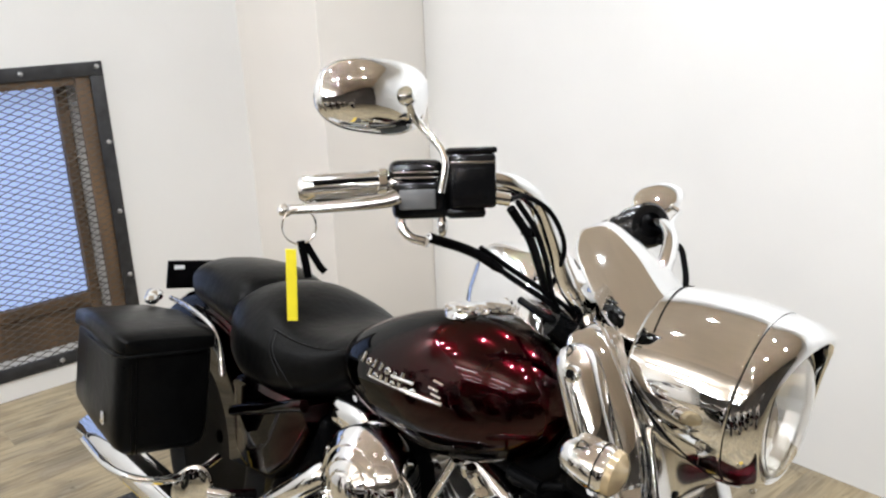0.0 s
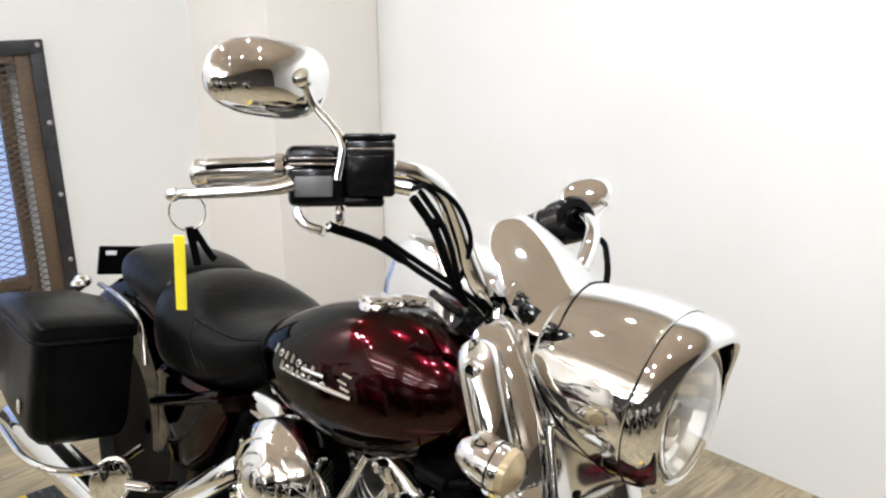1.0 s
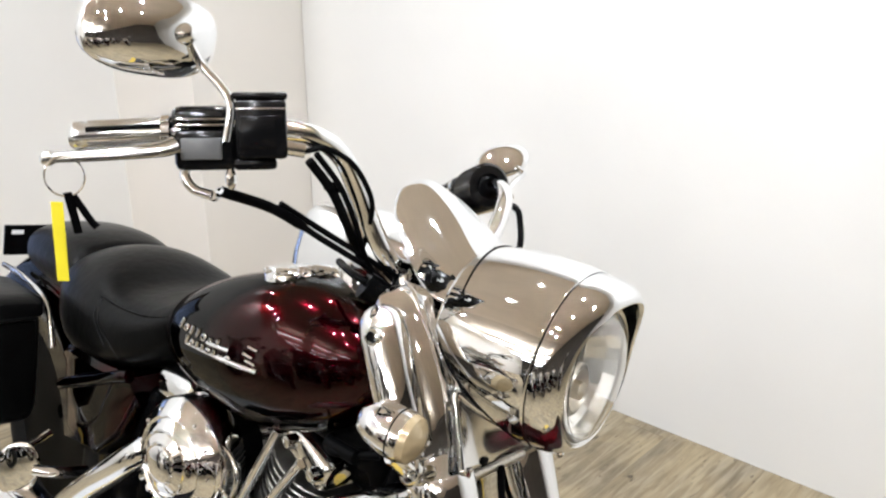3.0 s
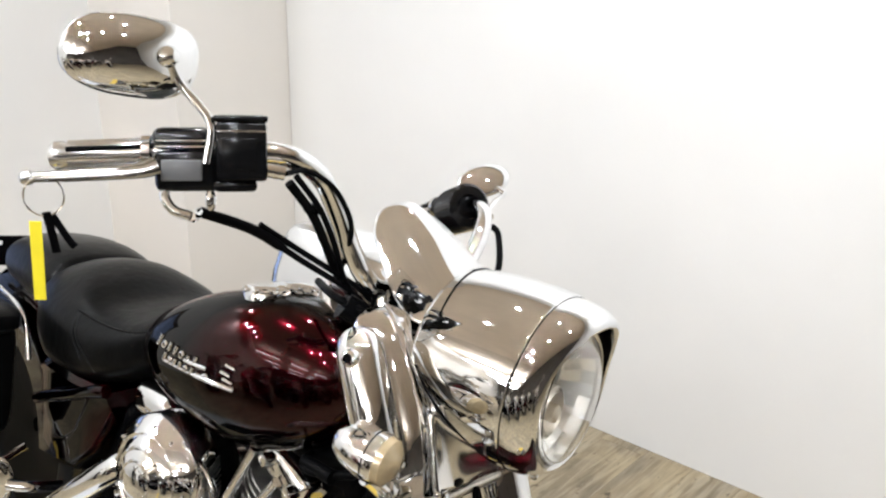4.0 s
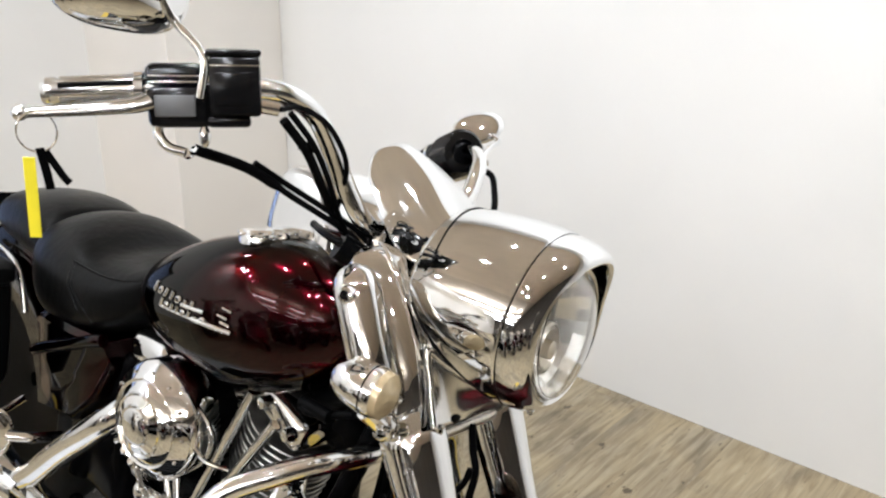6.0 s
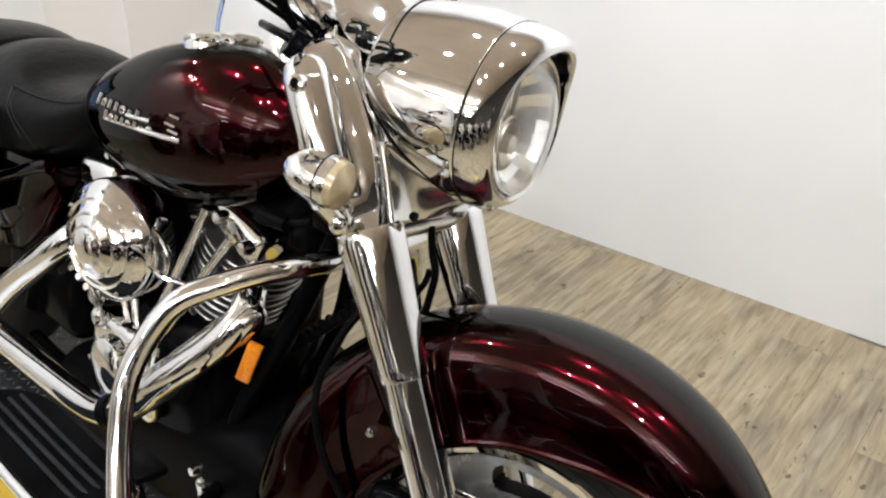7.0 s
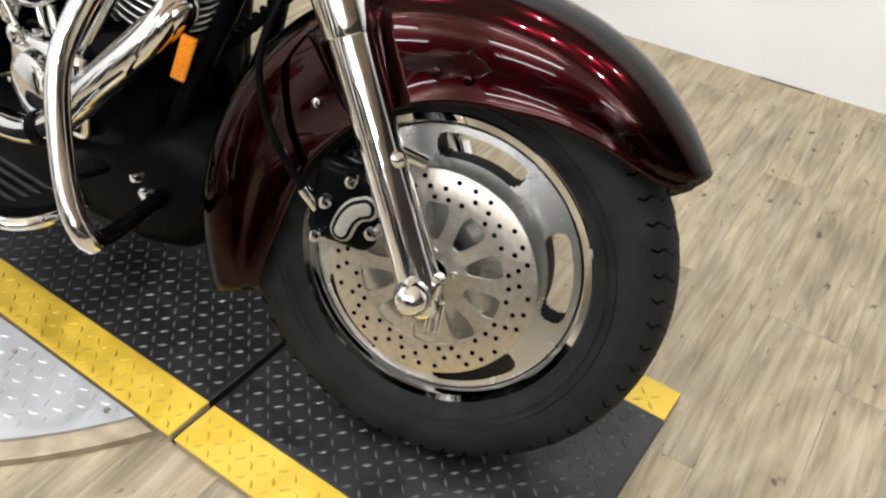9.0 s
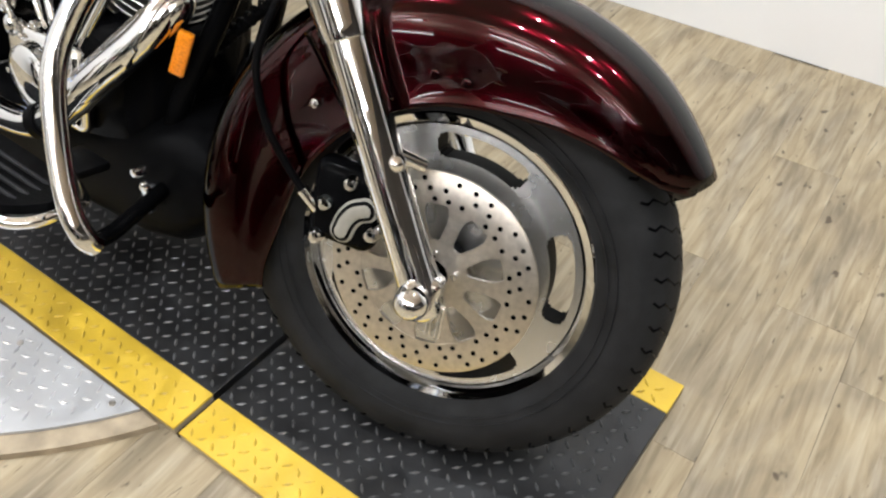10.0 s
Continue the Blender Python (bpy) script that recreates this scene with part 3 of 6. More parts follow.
def front_wheel():
    cx, cz = 0.0, 0.315
    # cast disc wheel with raised lip
    rim = bmesh.new()
    lathe([(0.205, -0.048), (0.2145, -0.05), (0.2205, -0.046), (0.2205, -0.04), (0.212, -0.034), (0.204, -0.03), (0.2, -0.012), (0.2, 0.012), (0.204, 0.03), (0.212, 0.034), (0.2205, 0.04), (0.2205, 0.046), (0.2145, 0.05), (0.205, 0.048), (0.197, 0.03), (0.193, 0.014), (0.193, -0.014), (0.197, -0.03)], (cx, 0, cz), (0, 1, 0), 96, rim, closed=True)
    wheel = part("front_wheel", inw(rim), CHROME, bike, "chromed cast front wheel rim")
    # disc centre with five long slots
    bm = bmesh.new()
    n_ang, radii = 360, [0.03, 0.06, 0.1, 0.14, 0.153, 0.1555, 0.158, 0.161, 0.165, 0.17, 0.175, 0.179, 0.182, 0.1845, 0.187, 0.1975]
    slots, half, phase = 5, 22.5, 48.0

    def dish(r):
        return -0.043 + 0.05 * max(0.0, (r - 0.06)) ** 1.0 * 1.2

    grid = []
    for side in (0, 1):
        grid.append([[bm.verts.new((cx + r * math.cos(2 * math.pi * k / n_ang), dish(r) + side * 0.04, cz + r * math.sin(2 * math.pi * k / n_ang))) for k in range(n_ang)] for r in radii])

    def open_at(k, i):
        if radii[i] < 0.1525 or radii[i + 1] > 0.1875:
            return False
        v = ((radii[i] + radii[i + 1]) / 2 - 0.17) / 0.0172
        end = 5.5 * (1 - math.sqrt(max(0.0, 1 - v * v)))
        deg = (360 * (k + 0.5) / n_ang - phase) % (360 / slots)
        return abs(deg - 180 / slots) < half - end

    walls = []
    for i in range(len(radii) - 1):
        for k in range(n_ang):
            j = (k + 1) % n_ang
            if open_at(k, i):
                continue
            for side in (0, 1):
                g = grid[side]
                bm.faces.new((g[i][k], g[i][j], g[i + 1][j], g[i + 1][k]))
            for ka, nb in ((k, k - 1), (j, j)):
                if open_at(nb % n_ang, i):
                    walls.append((grid[0][i][ka], grid[0][i + 1][ka], grid[1][i + 1][ka], grid[1][i][ka]))
            if i > 0 and open_at(k, i - 1):
                walls.append((grid[0][i][k], grid[0][i][j], grid[1][i][j], grid[1][i][k]))
            if i + 1 < len(radii) - 1 and open_at(k, i + 1):
                walls.append((grid[0][i + 1][k], grid[0][i + 1][j], grid[1][i + 1][j], grid[1][i + 1][k]))
    slot_bms = [bmesh.new() for k in range(slots)]
    for f4 in walls:
        mid = sum((v.co for v in f4), Vector()) / 4
        deg = math.degrees(math.atan2(mid.z - cz, mid.x - cx)) - phase
        one = slot_bms[int((deg % 360) // (360 / slots))]
        one.faces.new([one.verts.new(v.co) for v in f4])
    disc = part("wheel_disc", inw(bm), WHEELCAST, wheel, "polished cast wheel centre with long slots")
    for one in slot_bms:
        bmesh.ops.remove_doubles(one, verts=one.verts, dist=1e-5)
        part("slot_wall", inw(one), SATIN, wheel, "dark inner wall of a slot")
    part("inner_barrel", inw(lathe([(0.1925, -0.004), (0.1925, 0.046), (0.189, 0.046), (0.189, -0.004)], (cx, 0, cz), (0, 1, 0), 72, closed=True)), SATIN, wheel, "dark inside of the rim")
    tyre = part("tyre", inw(tyre_bm(cx, cz, 0.134, 0.322, 0.214)), RUBBER, wheel, "black road tyre with zigzag tread grooves")
    # tread grooves: dark raised-edge chevron bars along both shoulders
    bm = bmesh.new()
    hw = 0.067
    for k in range(54):
        for s in (-1, 1):
            a0 = 6.667 * k + (3.3 if s > 0 else 0)
            pts = []
            for da, y, r in ((0.0, 0.006, 0.3205), (2.2, 0.018, 0.3182), (2.0, 0.03, 0.3145), (4.8, 0.046, 0.3068), (4.3, 0.0535, 0.3005), (5.6, 0.058, 0.2935)):
                pts.append(arc(cx, cz, r, a0 + da, s * y))
            tube(pts, 0.002, 6, 1, bm)
    part("tread_pattern", inw(bm), BLACK, tyre, "dark zigzag tread grooves", kind="stuff")
    for r in (0.248, 0.236):
        part("sidewall_ridge", inw(lathe([(r - 0.0012, -0.0655), (r, -0.0672), (r + 0.0012, -0.0655)], (cx, 0, cz), (0, 1, 0), 96)), RUBBER, tyre)
    hub = [(0, -0.075), (0.022, -0.075), (0.03, -0.07), (0.032, -0.05), (0.033, -0.042), (0.034, -0.03), (0.055, 0.03), (0.034, 0.05), (0.03, 0.07), (0, 0.075)]
    part("hub", inw(lathe(hub, (cx, 0, cz), (0, 1, 0), 40)), SATIN, wheel, "black wheel hub")
    # brake rotor with windows and drilled band
    y0, t = -0.087, 0.006
    band = lathe([(0.104, y0), (0.147, y0), (0.149, y0 + 0.001), (0.149, y0 + t), (0.104, y0 + t)], (cx, 0, cz), (0, 1, 0), 90, closed=True)
    rotor = part("brake_rotor", inw(band), STEEL, wheel, "drilled steel brake rotor with spoke windows")
    part("rotor_centre", inw(lathe([(0.024, y0 + 0.001), (0.052, y0 + 0.001), (0.052, y0 + t), (0.024, y0 + t)], (cx, 0, cz), (0, 1, 0), 60, closed=True)), STEEL, rotor)
    for k in range(10):
        a = 36 * k + 8
        secs = []
        for r, hwid in ((0.046, 0.0145), (0.055, 0.0098), (0.08, 0.0096), (0.092, 0.0115), (0.099, 0.0155), (0.106, 0.022)):
            c, tan = arc(cx, cz, r, a, 0), Vector((-math.sin(radians(a)), 0, math.cos(radians(a))))
            secs.append([c - tan * hwid + Vector((0, y0 + 0.0008, 0)), c + tan * hwid + Vector((0, y0 + 0.0008, 0)), c + tan * hwid + Vector((0, y0 + t - 0.0008, 0)), c - tan * hwid + Vector((0, y0 + t - 0.0008, 0))])
        part("rotor_spoke", inw(loft(secs)), STEEL, rotor)
    bm = bmesh.new()
    for k in range(36):
        a = 10 * k
        for dr in ((0.111, 0), (0.125, 3.2), (0.1385, 6.3)):
            if (k + int(dr[1])) % 4 == 3:
                continue
            lathe([(0, -0.0004), (0.0037, -0.0004), (0.0037, 0.002)], arc(cx, cz, dr[0], a + dr[1], y0), (0, 1, 0), 8, bm)
    part("drill_pattern", inw(bm), BLACK, rotor, "small dark drilled holes", kind="stuff")
    for k in range(5):
        part("rotor_bolt", inw(lathe([(0, -0.006), (0.004, -0.006), (0.0055, -0.004), (0.0055, 0)], arc(cx, cz, 0.034, 72 * k + 20, y0), (0, 1, 0), 12)), CHROME, rotor)
    part("valve_stem", inw(rod(arc(cx, cz, 0.2, 247, -0.028), arc(cx, cz, 0.172, 247, -0.036), 0.0045, 10)), SATIN, wheel)
    part("axle_nut", inf(lathe([(0, -0.178), (0.012, -0.177), (0.02, -0.17), (0.025, -0.158), (0.025, -0.15), (0.014, -0.146), (0.014, 0.14)], (cx + 0.006, 0, cz + 0.012), (0, 1, 0), 28)), CHROME, bike, "domed chrome axle nut cover")


front_wheel()


def front_fender():
    cx, cz = 0.0, 0.322
    prof = [(38, 0.352), (41, 0.335), (48, 0.315), (63, 0.286), (80, 0.258), (100, 0.242), (125, 0.228), (150, 0.222), (180, 0.226), (205, 0.262)]
    secs = []
    for k in range(76):
        a = 38 + (204 - 38) * k / 75
        rin = curve(prof, a)[0]
        top = curve([(38, 0.385), (60, 0.392), (90, 0.394), (140, 0.392), (204, 0.376)], a)[0]
        hw = curve([(38, 0.05), (43, 0.07), (55, 0.083), (90, 0.088), (150, 0.088), (204, 0.085)], a)[0]
        row = []
        bead = 0.003
        for s in (-1, 1):
            side = [(s * (hw + bead), rin), (s * (hw + 0.0015), rin + 0.006), (s * hw, rin + 0.012), (s * hw, rin + (top - 0.05 - rin) * 0.5), (s * hw, top - 0.05)]
            for q in (74, 58, 42, 28, 14):
                side.append((s * hw * math.sin(radians(q)) ** 0.9, top - 0.05 + 0.05 * math.cos(radians(q)) ** 0.9))
            row = row + side if s < 0 else row + [(0.0, top)] + side[::-1]
        secs.append([arc(cx, cz, r, a, y) for y, r in row])
    f = part("front_fender", inf(loft(secs, caps=False, closed=False)), PAINT, bike, "deep valanced burgundy front fender", thick=0.003, sharp=50)
    # pressed pad where the fork leg bolts on
    secs = []
    for a, grow in ((112, 0.0), (114, 0.004), (122, 0.004), (128, 0.004), (130, 0.0)):
        secs.append([arc(cx, cz, r, a, -0.0885 - (grow if 0.25 < r < 0.355 else 0)) for r in (0.245, 0.253, 0.27, 0.3, 0.33, 0.352, 0.36)])
    part("mounting_pad", inf(loft(secs, caps=False, closed=False)), PAINT, f, thick=0.002)
    for a, r in ((91.5, 0.279), (100, 0.282), (136.0, 0.277)):
        part("fender_bolt", inf(lathe([(0, -0.008), (0.006, -0.007), (0.0075, -0.003), (0.0075, 0.004)], arc(cx, cz, r, a, -0.089), (0, 1, 0), 14)), PAINT if r < 0.283 and a < 120 else CHROME, f)


front_fender()

FORK = Vector((-math.sin(radians(29.25)), 0, math.cos(radians(29.25))))


def fork_at(d, y):
    """A point d metres up a fork leg from the axle."""
    return Vector((0.008, y, 0.32)) + FORK * d


def fork_leg(s):
    y = 0.12 * s
    prof = [(0, -0.03), (0.022, -0.028), (0.028, -0.02), (0.0295, 0.02), (0.028, 0.06), (0.0285, 0.2), (0.029, 0.345), (0.0, 0.347)]
    leg = part("fork_slider", inf(lathe(prof, fork_at(0, y), FORK, 36)), CHROME, bike, "polished chrome lower fork leg")
    prof = [(0.028, 0.338), (0.0315, 0.34), (0.0325, 0.345), (0.033, 0.355), (0.036, 0.42), (0.0405, 0.48), (0.0425, 0.512), (0.0425, 0.522), (0.041, 0.526), (0.0, 0.527)]
    part("fork_cover", inf(lathe(prof, fork_at(0, y), FORK, 40)), CHROME, bike, "tapered chrome fork cover")
    # axle clamp with its pinch studs, and the fender bracket
    part("axle_clamp", inf(block(-0.028, 0.034, y - 0.017, y + 0.017, 0.3, 0.355, 0.011, 3)), CHROME, leg)
    for dx in (0.028, 0.042):
        part("clamp_stud", inf(rod((dx, y - 0.014 * 1, 0.325), (dx + 0.002, y - 0.016, 0.278), 0.0042, 10, bevel=0.001)), CHROME, leg)
    b = fork_at(0.2, y)
    bm = rod(b + Vector((0.02, -0.004 * s, 0)), b + Vector((0.052, -0.028 * s, -0.012)), 0.01, 14)
    merge(bm, ball(b + Vector((0.03, 0.012 * s, -0.004)), 0.012))
    part("fender_bracket", inf(bm), CHROME, leg)
    # slim outer cover with a domed top, beside the broad side panel
    fwd = Vector((FORK.z, 0, -FORK.x))
    yo = 0.16 * s
    prof = [(0.0, 0.566), (0.028, 0.566), (0.03, 0.57), (0.03, 0.66), (0.0305, 0.704), (0.0295, 0.717), (0.026, 0.729), (0.019, 0.737), (0.01, 0.742), (0.0, 0.743)]
    up = part("upper_fork_cover", inf(lathe(prof, Vector((0.0, yo, 0.315)), FORK, 40)), CHROME, bike, "slim chrome upper fork cover with a domed top", sharp=50)
    bolt = Vector((0.0, yo, 0.315)) + FORK * 0.707
    part("cover_bolt", inf(lathe([(0, 0.006), (0.0045, 0.006), (0.006, 0.008), (0.009, 0.007), (0.0115, 0.003), (0.0125, -0.006)], bolt + Vector((0.004, 0.029 * s, 0.0)), (0.12, s, 0.05), 18)), CHROME, up)
    part("bolt_socket", inf(lathe([(0, 0.0075), (0.0045, 0.0078), (0.0045, 0.004)], bolt + Vector((0.004, 0.0295 * s, 0.0)), (0.12, s, 0.05), 12)), SATIN, up)
    # broad panel that wraps the fork tube: a rounded back and a flat forward flank
    secs = []
    for d, fa, fb, out in ((0.522, -0.028, 0.02, 0.128), (0.53, -0.032, 0.027, 0.134), (0.56, -0.033, 0.036, 0.137), (0.6, -0.034, 0.043, 0.139), (0.645, -0.034, 0.042, 0.139), (0.7, -0.035, 0.038, 0.138), (0.74, -0.034, 0.03, 0.136), (0.757, -0.03, 0.022, 0.131), (0.766, -0.02, 0.012, 0.12)):
        o = fork_at(d, 0) + Vector((-0.008, 0, -0.005))
        row = []
        for f, w in ((fb, -0.3), (fb, 0.35), (fb - 0.003, 0.5), (fb - 0.3 * (fb - fa), 0.72), (fb - 0.5 * (fb - fa), 0.83), (fb - 0.68 * (fb - fa), 0.97), (fa + 0.016, 1.0), (fa + 0.007, 0.9), (fa + 0.001, 0.6), (fa, 0.3), (fa, -0.3)):
            row.append(o + fwd * f + Vector((0, s * (0.078 + (out - 0.078) * w), 0)))
        secs.append(row)
    part("fork_shroud", inf(loft(secs)), CHROME, bike, "broad chrome side panel round the fork tube", sharp=50)


fork_leg(-1)
fork_leg(1)


def move_out(bm):
    bmesh.ops.translate(bm, vec=(0, -0.0016, 0), verts=bm.verts)
    return bm


def caliper():
    bm = block(-0.185, -0.085, -0.1, -0.055, 0.33, 0.45, 0.018, 3)
    c = part("brake_caliper", inf(bm), BLACK, bike, "black brake caliper with a kidney-shaped silver cap")
    pts = [Vector((-0.128, -0.102, 0.358)), Vector((-0.123, -0.102, 0.376)), Vector((-0.113, -0.102, 0.391)), Vector((-0.099, -0.102, 0.399))]
    flat = Matrix.Translation((0, -0.1, 0)) @ Matrix.Diagonal((1, 0.32, 1, 1)) @ Matrix.Translation((0, 0.1, 0))

    def pressed(bm):
        bmesh.ops.transform(bm, matrix=flat, verts=bm.verts)
        return bm

    def kidney(r):
        bm = tube(pts, r, 18, 6)
        for q in (pts[0], pts[-1]):
            merge(bm, ball(q, r, u=18, v=12))
        return pressed(bm)

    part("caliper_rim", inf(kidney(0.0172)), PALECAP, c)
    part("cap_groove", inf(move_out(kidney(0.0148))), SATIN, c)
    part("caliper_cap", inf(move_out(move_out(kidney(0.0112)))), PALECAP, c, "pale caliper cap")
    for x, z in ((-0.084, 0.369), (-0.125, 0.43), (-0.157, 0.39), (-0.163, 0.338)):
        part("caliper_bolt", inf(lathe([(0, -0.012), (0.008, -0.011), (0.011, -0.004), (0.011, 0.01)], (x, -0.1, z), (0, 1, 0), 14)), CHROME, c)
    hose = [(-0.175, -0.09, 0.375), (-0.2, -0.1, 0.4), (-0.25, -0.115, 0.47), (-0.275, -0.12, 0.55), (-0.262, -0.11, 0.63), (-0.238, -0.085, 0.70), (-0.255, -0.05, 0.77), (-0.3, -0.03, 0.82)]
    part("brake_hose", inf(tube(hose, 0.0055, 10)), SATIN, bike, "black rubber front brake hose")
    part("brake_hose", inf(tube([(-0.223, 0.0, 0.778), (-0.213, 0.0, 0.744), (-0.202, 0.0, 0.718), (-0.202, 0.0, 0.688), (-0.204, 0.0, 0.652)], 0.0055, 10)), SATIN, bike, "black brake hose between the fork legs")
    part("brake_hose", inf(tube([(-0.202, -0.02, 0.726), (-0.206, -0.02, 0.705), (-0.22, -0.02, 0.679)], 0.0045, 10)), SATIN, bike, "black brake hose branch between the fork legs")
    part("hose_fitting", inf(rod((-0.172, -0.09, 0.37), (-0.196, -0.1, 0.396), 0.0085, 12)), CHROME, bike)


caliper()


# ---- headlight nacelle and its cowl ----
def nacelle():
    zc = 0.938
    rows = [(-0.33, 0.108, 0.835, 1.052), (-0.305, 0.1115, 0.832, 1.057), (-0.27, 0.1145, 0.829, 1.063), (-0.23, 0.1165, 0.827, 1.066), (-0.19, 0.1175, 0.826, 1.066), (-0.16, 0.117, 0.826, 1.063), (-0.143, 0.1145, 0.827, 1.057), (-0.13, 0.1075, 0.8305, 1.048), (-0.122, 0.1, 0.8365, 1.038), (-0.118, 0.0955, 0.8405, 1.033)]
    edge_line = [(-0.33, 0.99), (-0.315, 0.978), (-0.3, 0.957), (-0.285, 0.934), (-0.26, 0.904), (-0.23, 0.877), (-0.2, 0.856), (-0.175, 0.841), (-0.1535, 0.8262)]

    def ring(x, grow=0.0, peak=0.0):
        hw, zb, zt = curve(rows, x)
        tilt = float(np.interp(x, (-0.36, -0.25, -0.16, -0.12, -0.1), (0.0, 0.03, 0.07, 0.03, 0.03)))
        out = []
        for px, y, z in oval(x, hw + grow, zb - grow, zt + grow, 2.05, 72):
            q = max(0.0, (z - zc) / 0.1)
            out.append((px + tilt * (z - zc) + peak * q ** 2.4, y, z + 0.3 * peak * q ** 2.4))
        return out

    def shell(x):
        hw, zb, zt = curve(rows, x)
        zm, h = (zt + zb) / 2, (zt - zb) / 2
        a0 = math.asin(max(-1.0, min(1.0, (mix(edge_line, x)[0] - zm) / h)))
        tilt = float(np.interp(x, (-0.33, -0.25, -0.16), (0.02, 0.03, 0.07)))
        row = []
        for k in range(61):
            a = a0 + (math.pi - 2 * a0) * k / 60
            y, z = hw * math.cos(a), zm + h * math.sin(a)
            row.append((x + tilt * (z - zc), y, z))
        return row

    n = part("headlight_nacelle", inn(loft([shell(-0.297 + 0.1425 * k / 32) for k in range(33)], caps=False, closed=False)), CHROME, bike, "large chrome headlight nacelle", sharp=60, thick=0.003)
    part("trim_ring_seam", inn(loft([ring(-0.1548, 0.0006), ring(-0.154, 0.0009), ring(-0.1532, 0.0006)], caps=False)), SATIN, n, "thin seam of the trim ring")
    front = [ring(-0.1535), ring(-0.148, 0, 0.003), ring(-0.143, 0, 0.007), ring(-0.137, 0, 0.011), ring(-0.131, 0, 0.016), ring(-0.126, 0, 0.021), ring(-0.122, 0, 0.025), ring(-0.119, -0.0005, 0.028), ring(-0.1175, -0.003, 0.0285), ring(-0.1195, -0.007, 0.025), ring(-0.125, -0.0085, 0.012), ring(-0.132, -0.009, 0.0)]
    part("trim_ring", inn(loft(front, caps=False)), CHROME, n, "peaked chrome headlight trim ring", sharp=60)
    part("trim_screw", inn(ball((-0.135, -0.02, 0.8325), 0.005, u=12, v=8)), CHROME, n)
    for k, (sx, sz) in enumerate(((-0.2785, 0.9835), (-0.272, 0.985))):
        part("shell_screw", inn(ball((sx, -0.1, sz - 0.012 * k), 0.0055, u=12, v=8)), CHROME, n)

    def shell_y(x, z):
        hw, zb, zt = curve(rows, x)
        q = min(0.999, abs(z - (zt + zb) / 2) / ((zt - zb) / 2))
        return hw * math.sqrt(1 - q * q)

    for s in (-1, 1):
        line = edge_line[3:]
        part("shell_edge", inn(tube([Vector((x, s * (shell_y(x, z) + 0.0005), z)) for x, z in line], 0.0021, 8, 3)), SATIN, n, "dark joint between lamp shell and cheek")
    ax = Vector((1, 0, 0.0))
    tip = Matrix.Translation((-0.1265, 0, zc - 0.002)) @ Matrix.Rotation(radians(-1.5), 4, "Y") @ Matrix.Diagonal((0.9, 0.9, 0.9, 1))

    def lamp_part(bm):
        bmesh.ops.transform(bm, matrix=MN @ tip, verts=bm.verts)
        return bm

    lens = [(0.095, 0.0), (0.09, 0.009), (0.07, 0.017), (0.04, 0.0225), (0.0, 0.0245)]
    part("headlight_lens", lamp_part(lathe(lens, (0, 0, 0), ax, 56)), LENS, n, "clear headlight lens", thick=0.003).visible_shadow = False
    part("lens_rim", lamp_part(lathe([(0.0925, 0.003), (0.0985, 0.008), (0.1, 0.0), (0.0955, -0.004)], (0, 0, 0), ax, 56, closed=True)), CAST, n, "pale lens rim")
    refl = [(0.095, -0.002), (0.088, -0.02), (0.07, -0.042), (0.045, -0.06), (0.02, -0.07), (0, -0.071)]
    part("headlight_reflector", lamp_part(lathe(refl, (0, 0, 0), ax, 28)), SILVERED, n, "faceted mirror reflector", sharp=5)
    bowl = [(0.034, -0.056), (0.036, -0.02), (0.03, -0.012), (0.024, -0.022), (0.014, -0.03), (0.013, -0.008), (0.0, -0.004)]
    part("headlight_bulb", lamp_part(lathe(bowl, (0, -0.006, -0.026), ax, 28)), STEEL, n, "bulb shield in its cup")
    part("bulb_socket", lamp_part(lathe([(0.036, -0.024), (0.0385, -0.02), (0.0385, -0.016), (0.035, -0.014)], (0, -0.006, -0.026), ax, 28)), STEEL, n)
    bm = block(-0.03, -0.024, -0.016, -0.012, 0.012, 0.066, 0.001)
    block(-0.03, -0.024, 0.012, 0.016, 0.012, 0.066, 0.001, bm=bm)
    block(-0.03, -0.024, -0.012, 0.012, 0.062, 0.066, 0.001, bm=bm)
    part("bulb_bracket", lamp_part(bm), FINMAT, n)
    # cowl that sweeps up and back over the handlebar clamp: an egg-shaped flank on each side, a rounded back between
    egg = [(-0.255, 0.985), (-0.276, 0.982), (-0.301, 0.979), (-0.33, 0.981), (-0.364, 0.9985), (-0.405, 1.033), (-0.441, 1.068), (-0.4525, 1.097), (-0.4405, 1.113), (-0.411, 1.117), (-0.358, 1.09), (-0.311, 1.055), (-0.281, 1.036), (-0.25, 1.014)]
    flank = [Vector((x, -0.095 + 0.5 * (z - 0.975), z)) for x, z in egg]
    loop = smooth_path([flank[-1], *flank, flank[0], flank[1]], 6)[6:-12]
    mid, out = Vector((-0.36, -0.057, 1.04)), Vector((0, -0.894, 0.447))

    def dome(e, drop):
        return [mid + (p - mid) * e + out * (0.009 * (1 - e * e) - drop) for p in loop]

    right = [dome(e, 0.0) for e in (0.02, 0.2, 0.4, 0.6, 0.8, 0.93, 0.98)] + [dome(0.995, 0.001), dome(1.0, 0.004)]
    left = [[Vector((p.x, -p.y, p.z)) for p in row] for row in right[::-1]]
    bridge = []
    for k in range(1, 8):
        t = k / 8
        bridge.append([a.lerp(b, t) + Vector((-0.004, 0, 0.008 if a.z > 1.0 else 0.0)) * math.sin(math.pi * t) for a, b in zip(right[-1], left[0])])
    secs = right + bridge + left
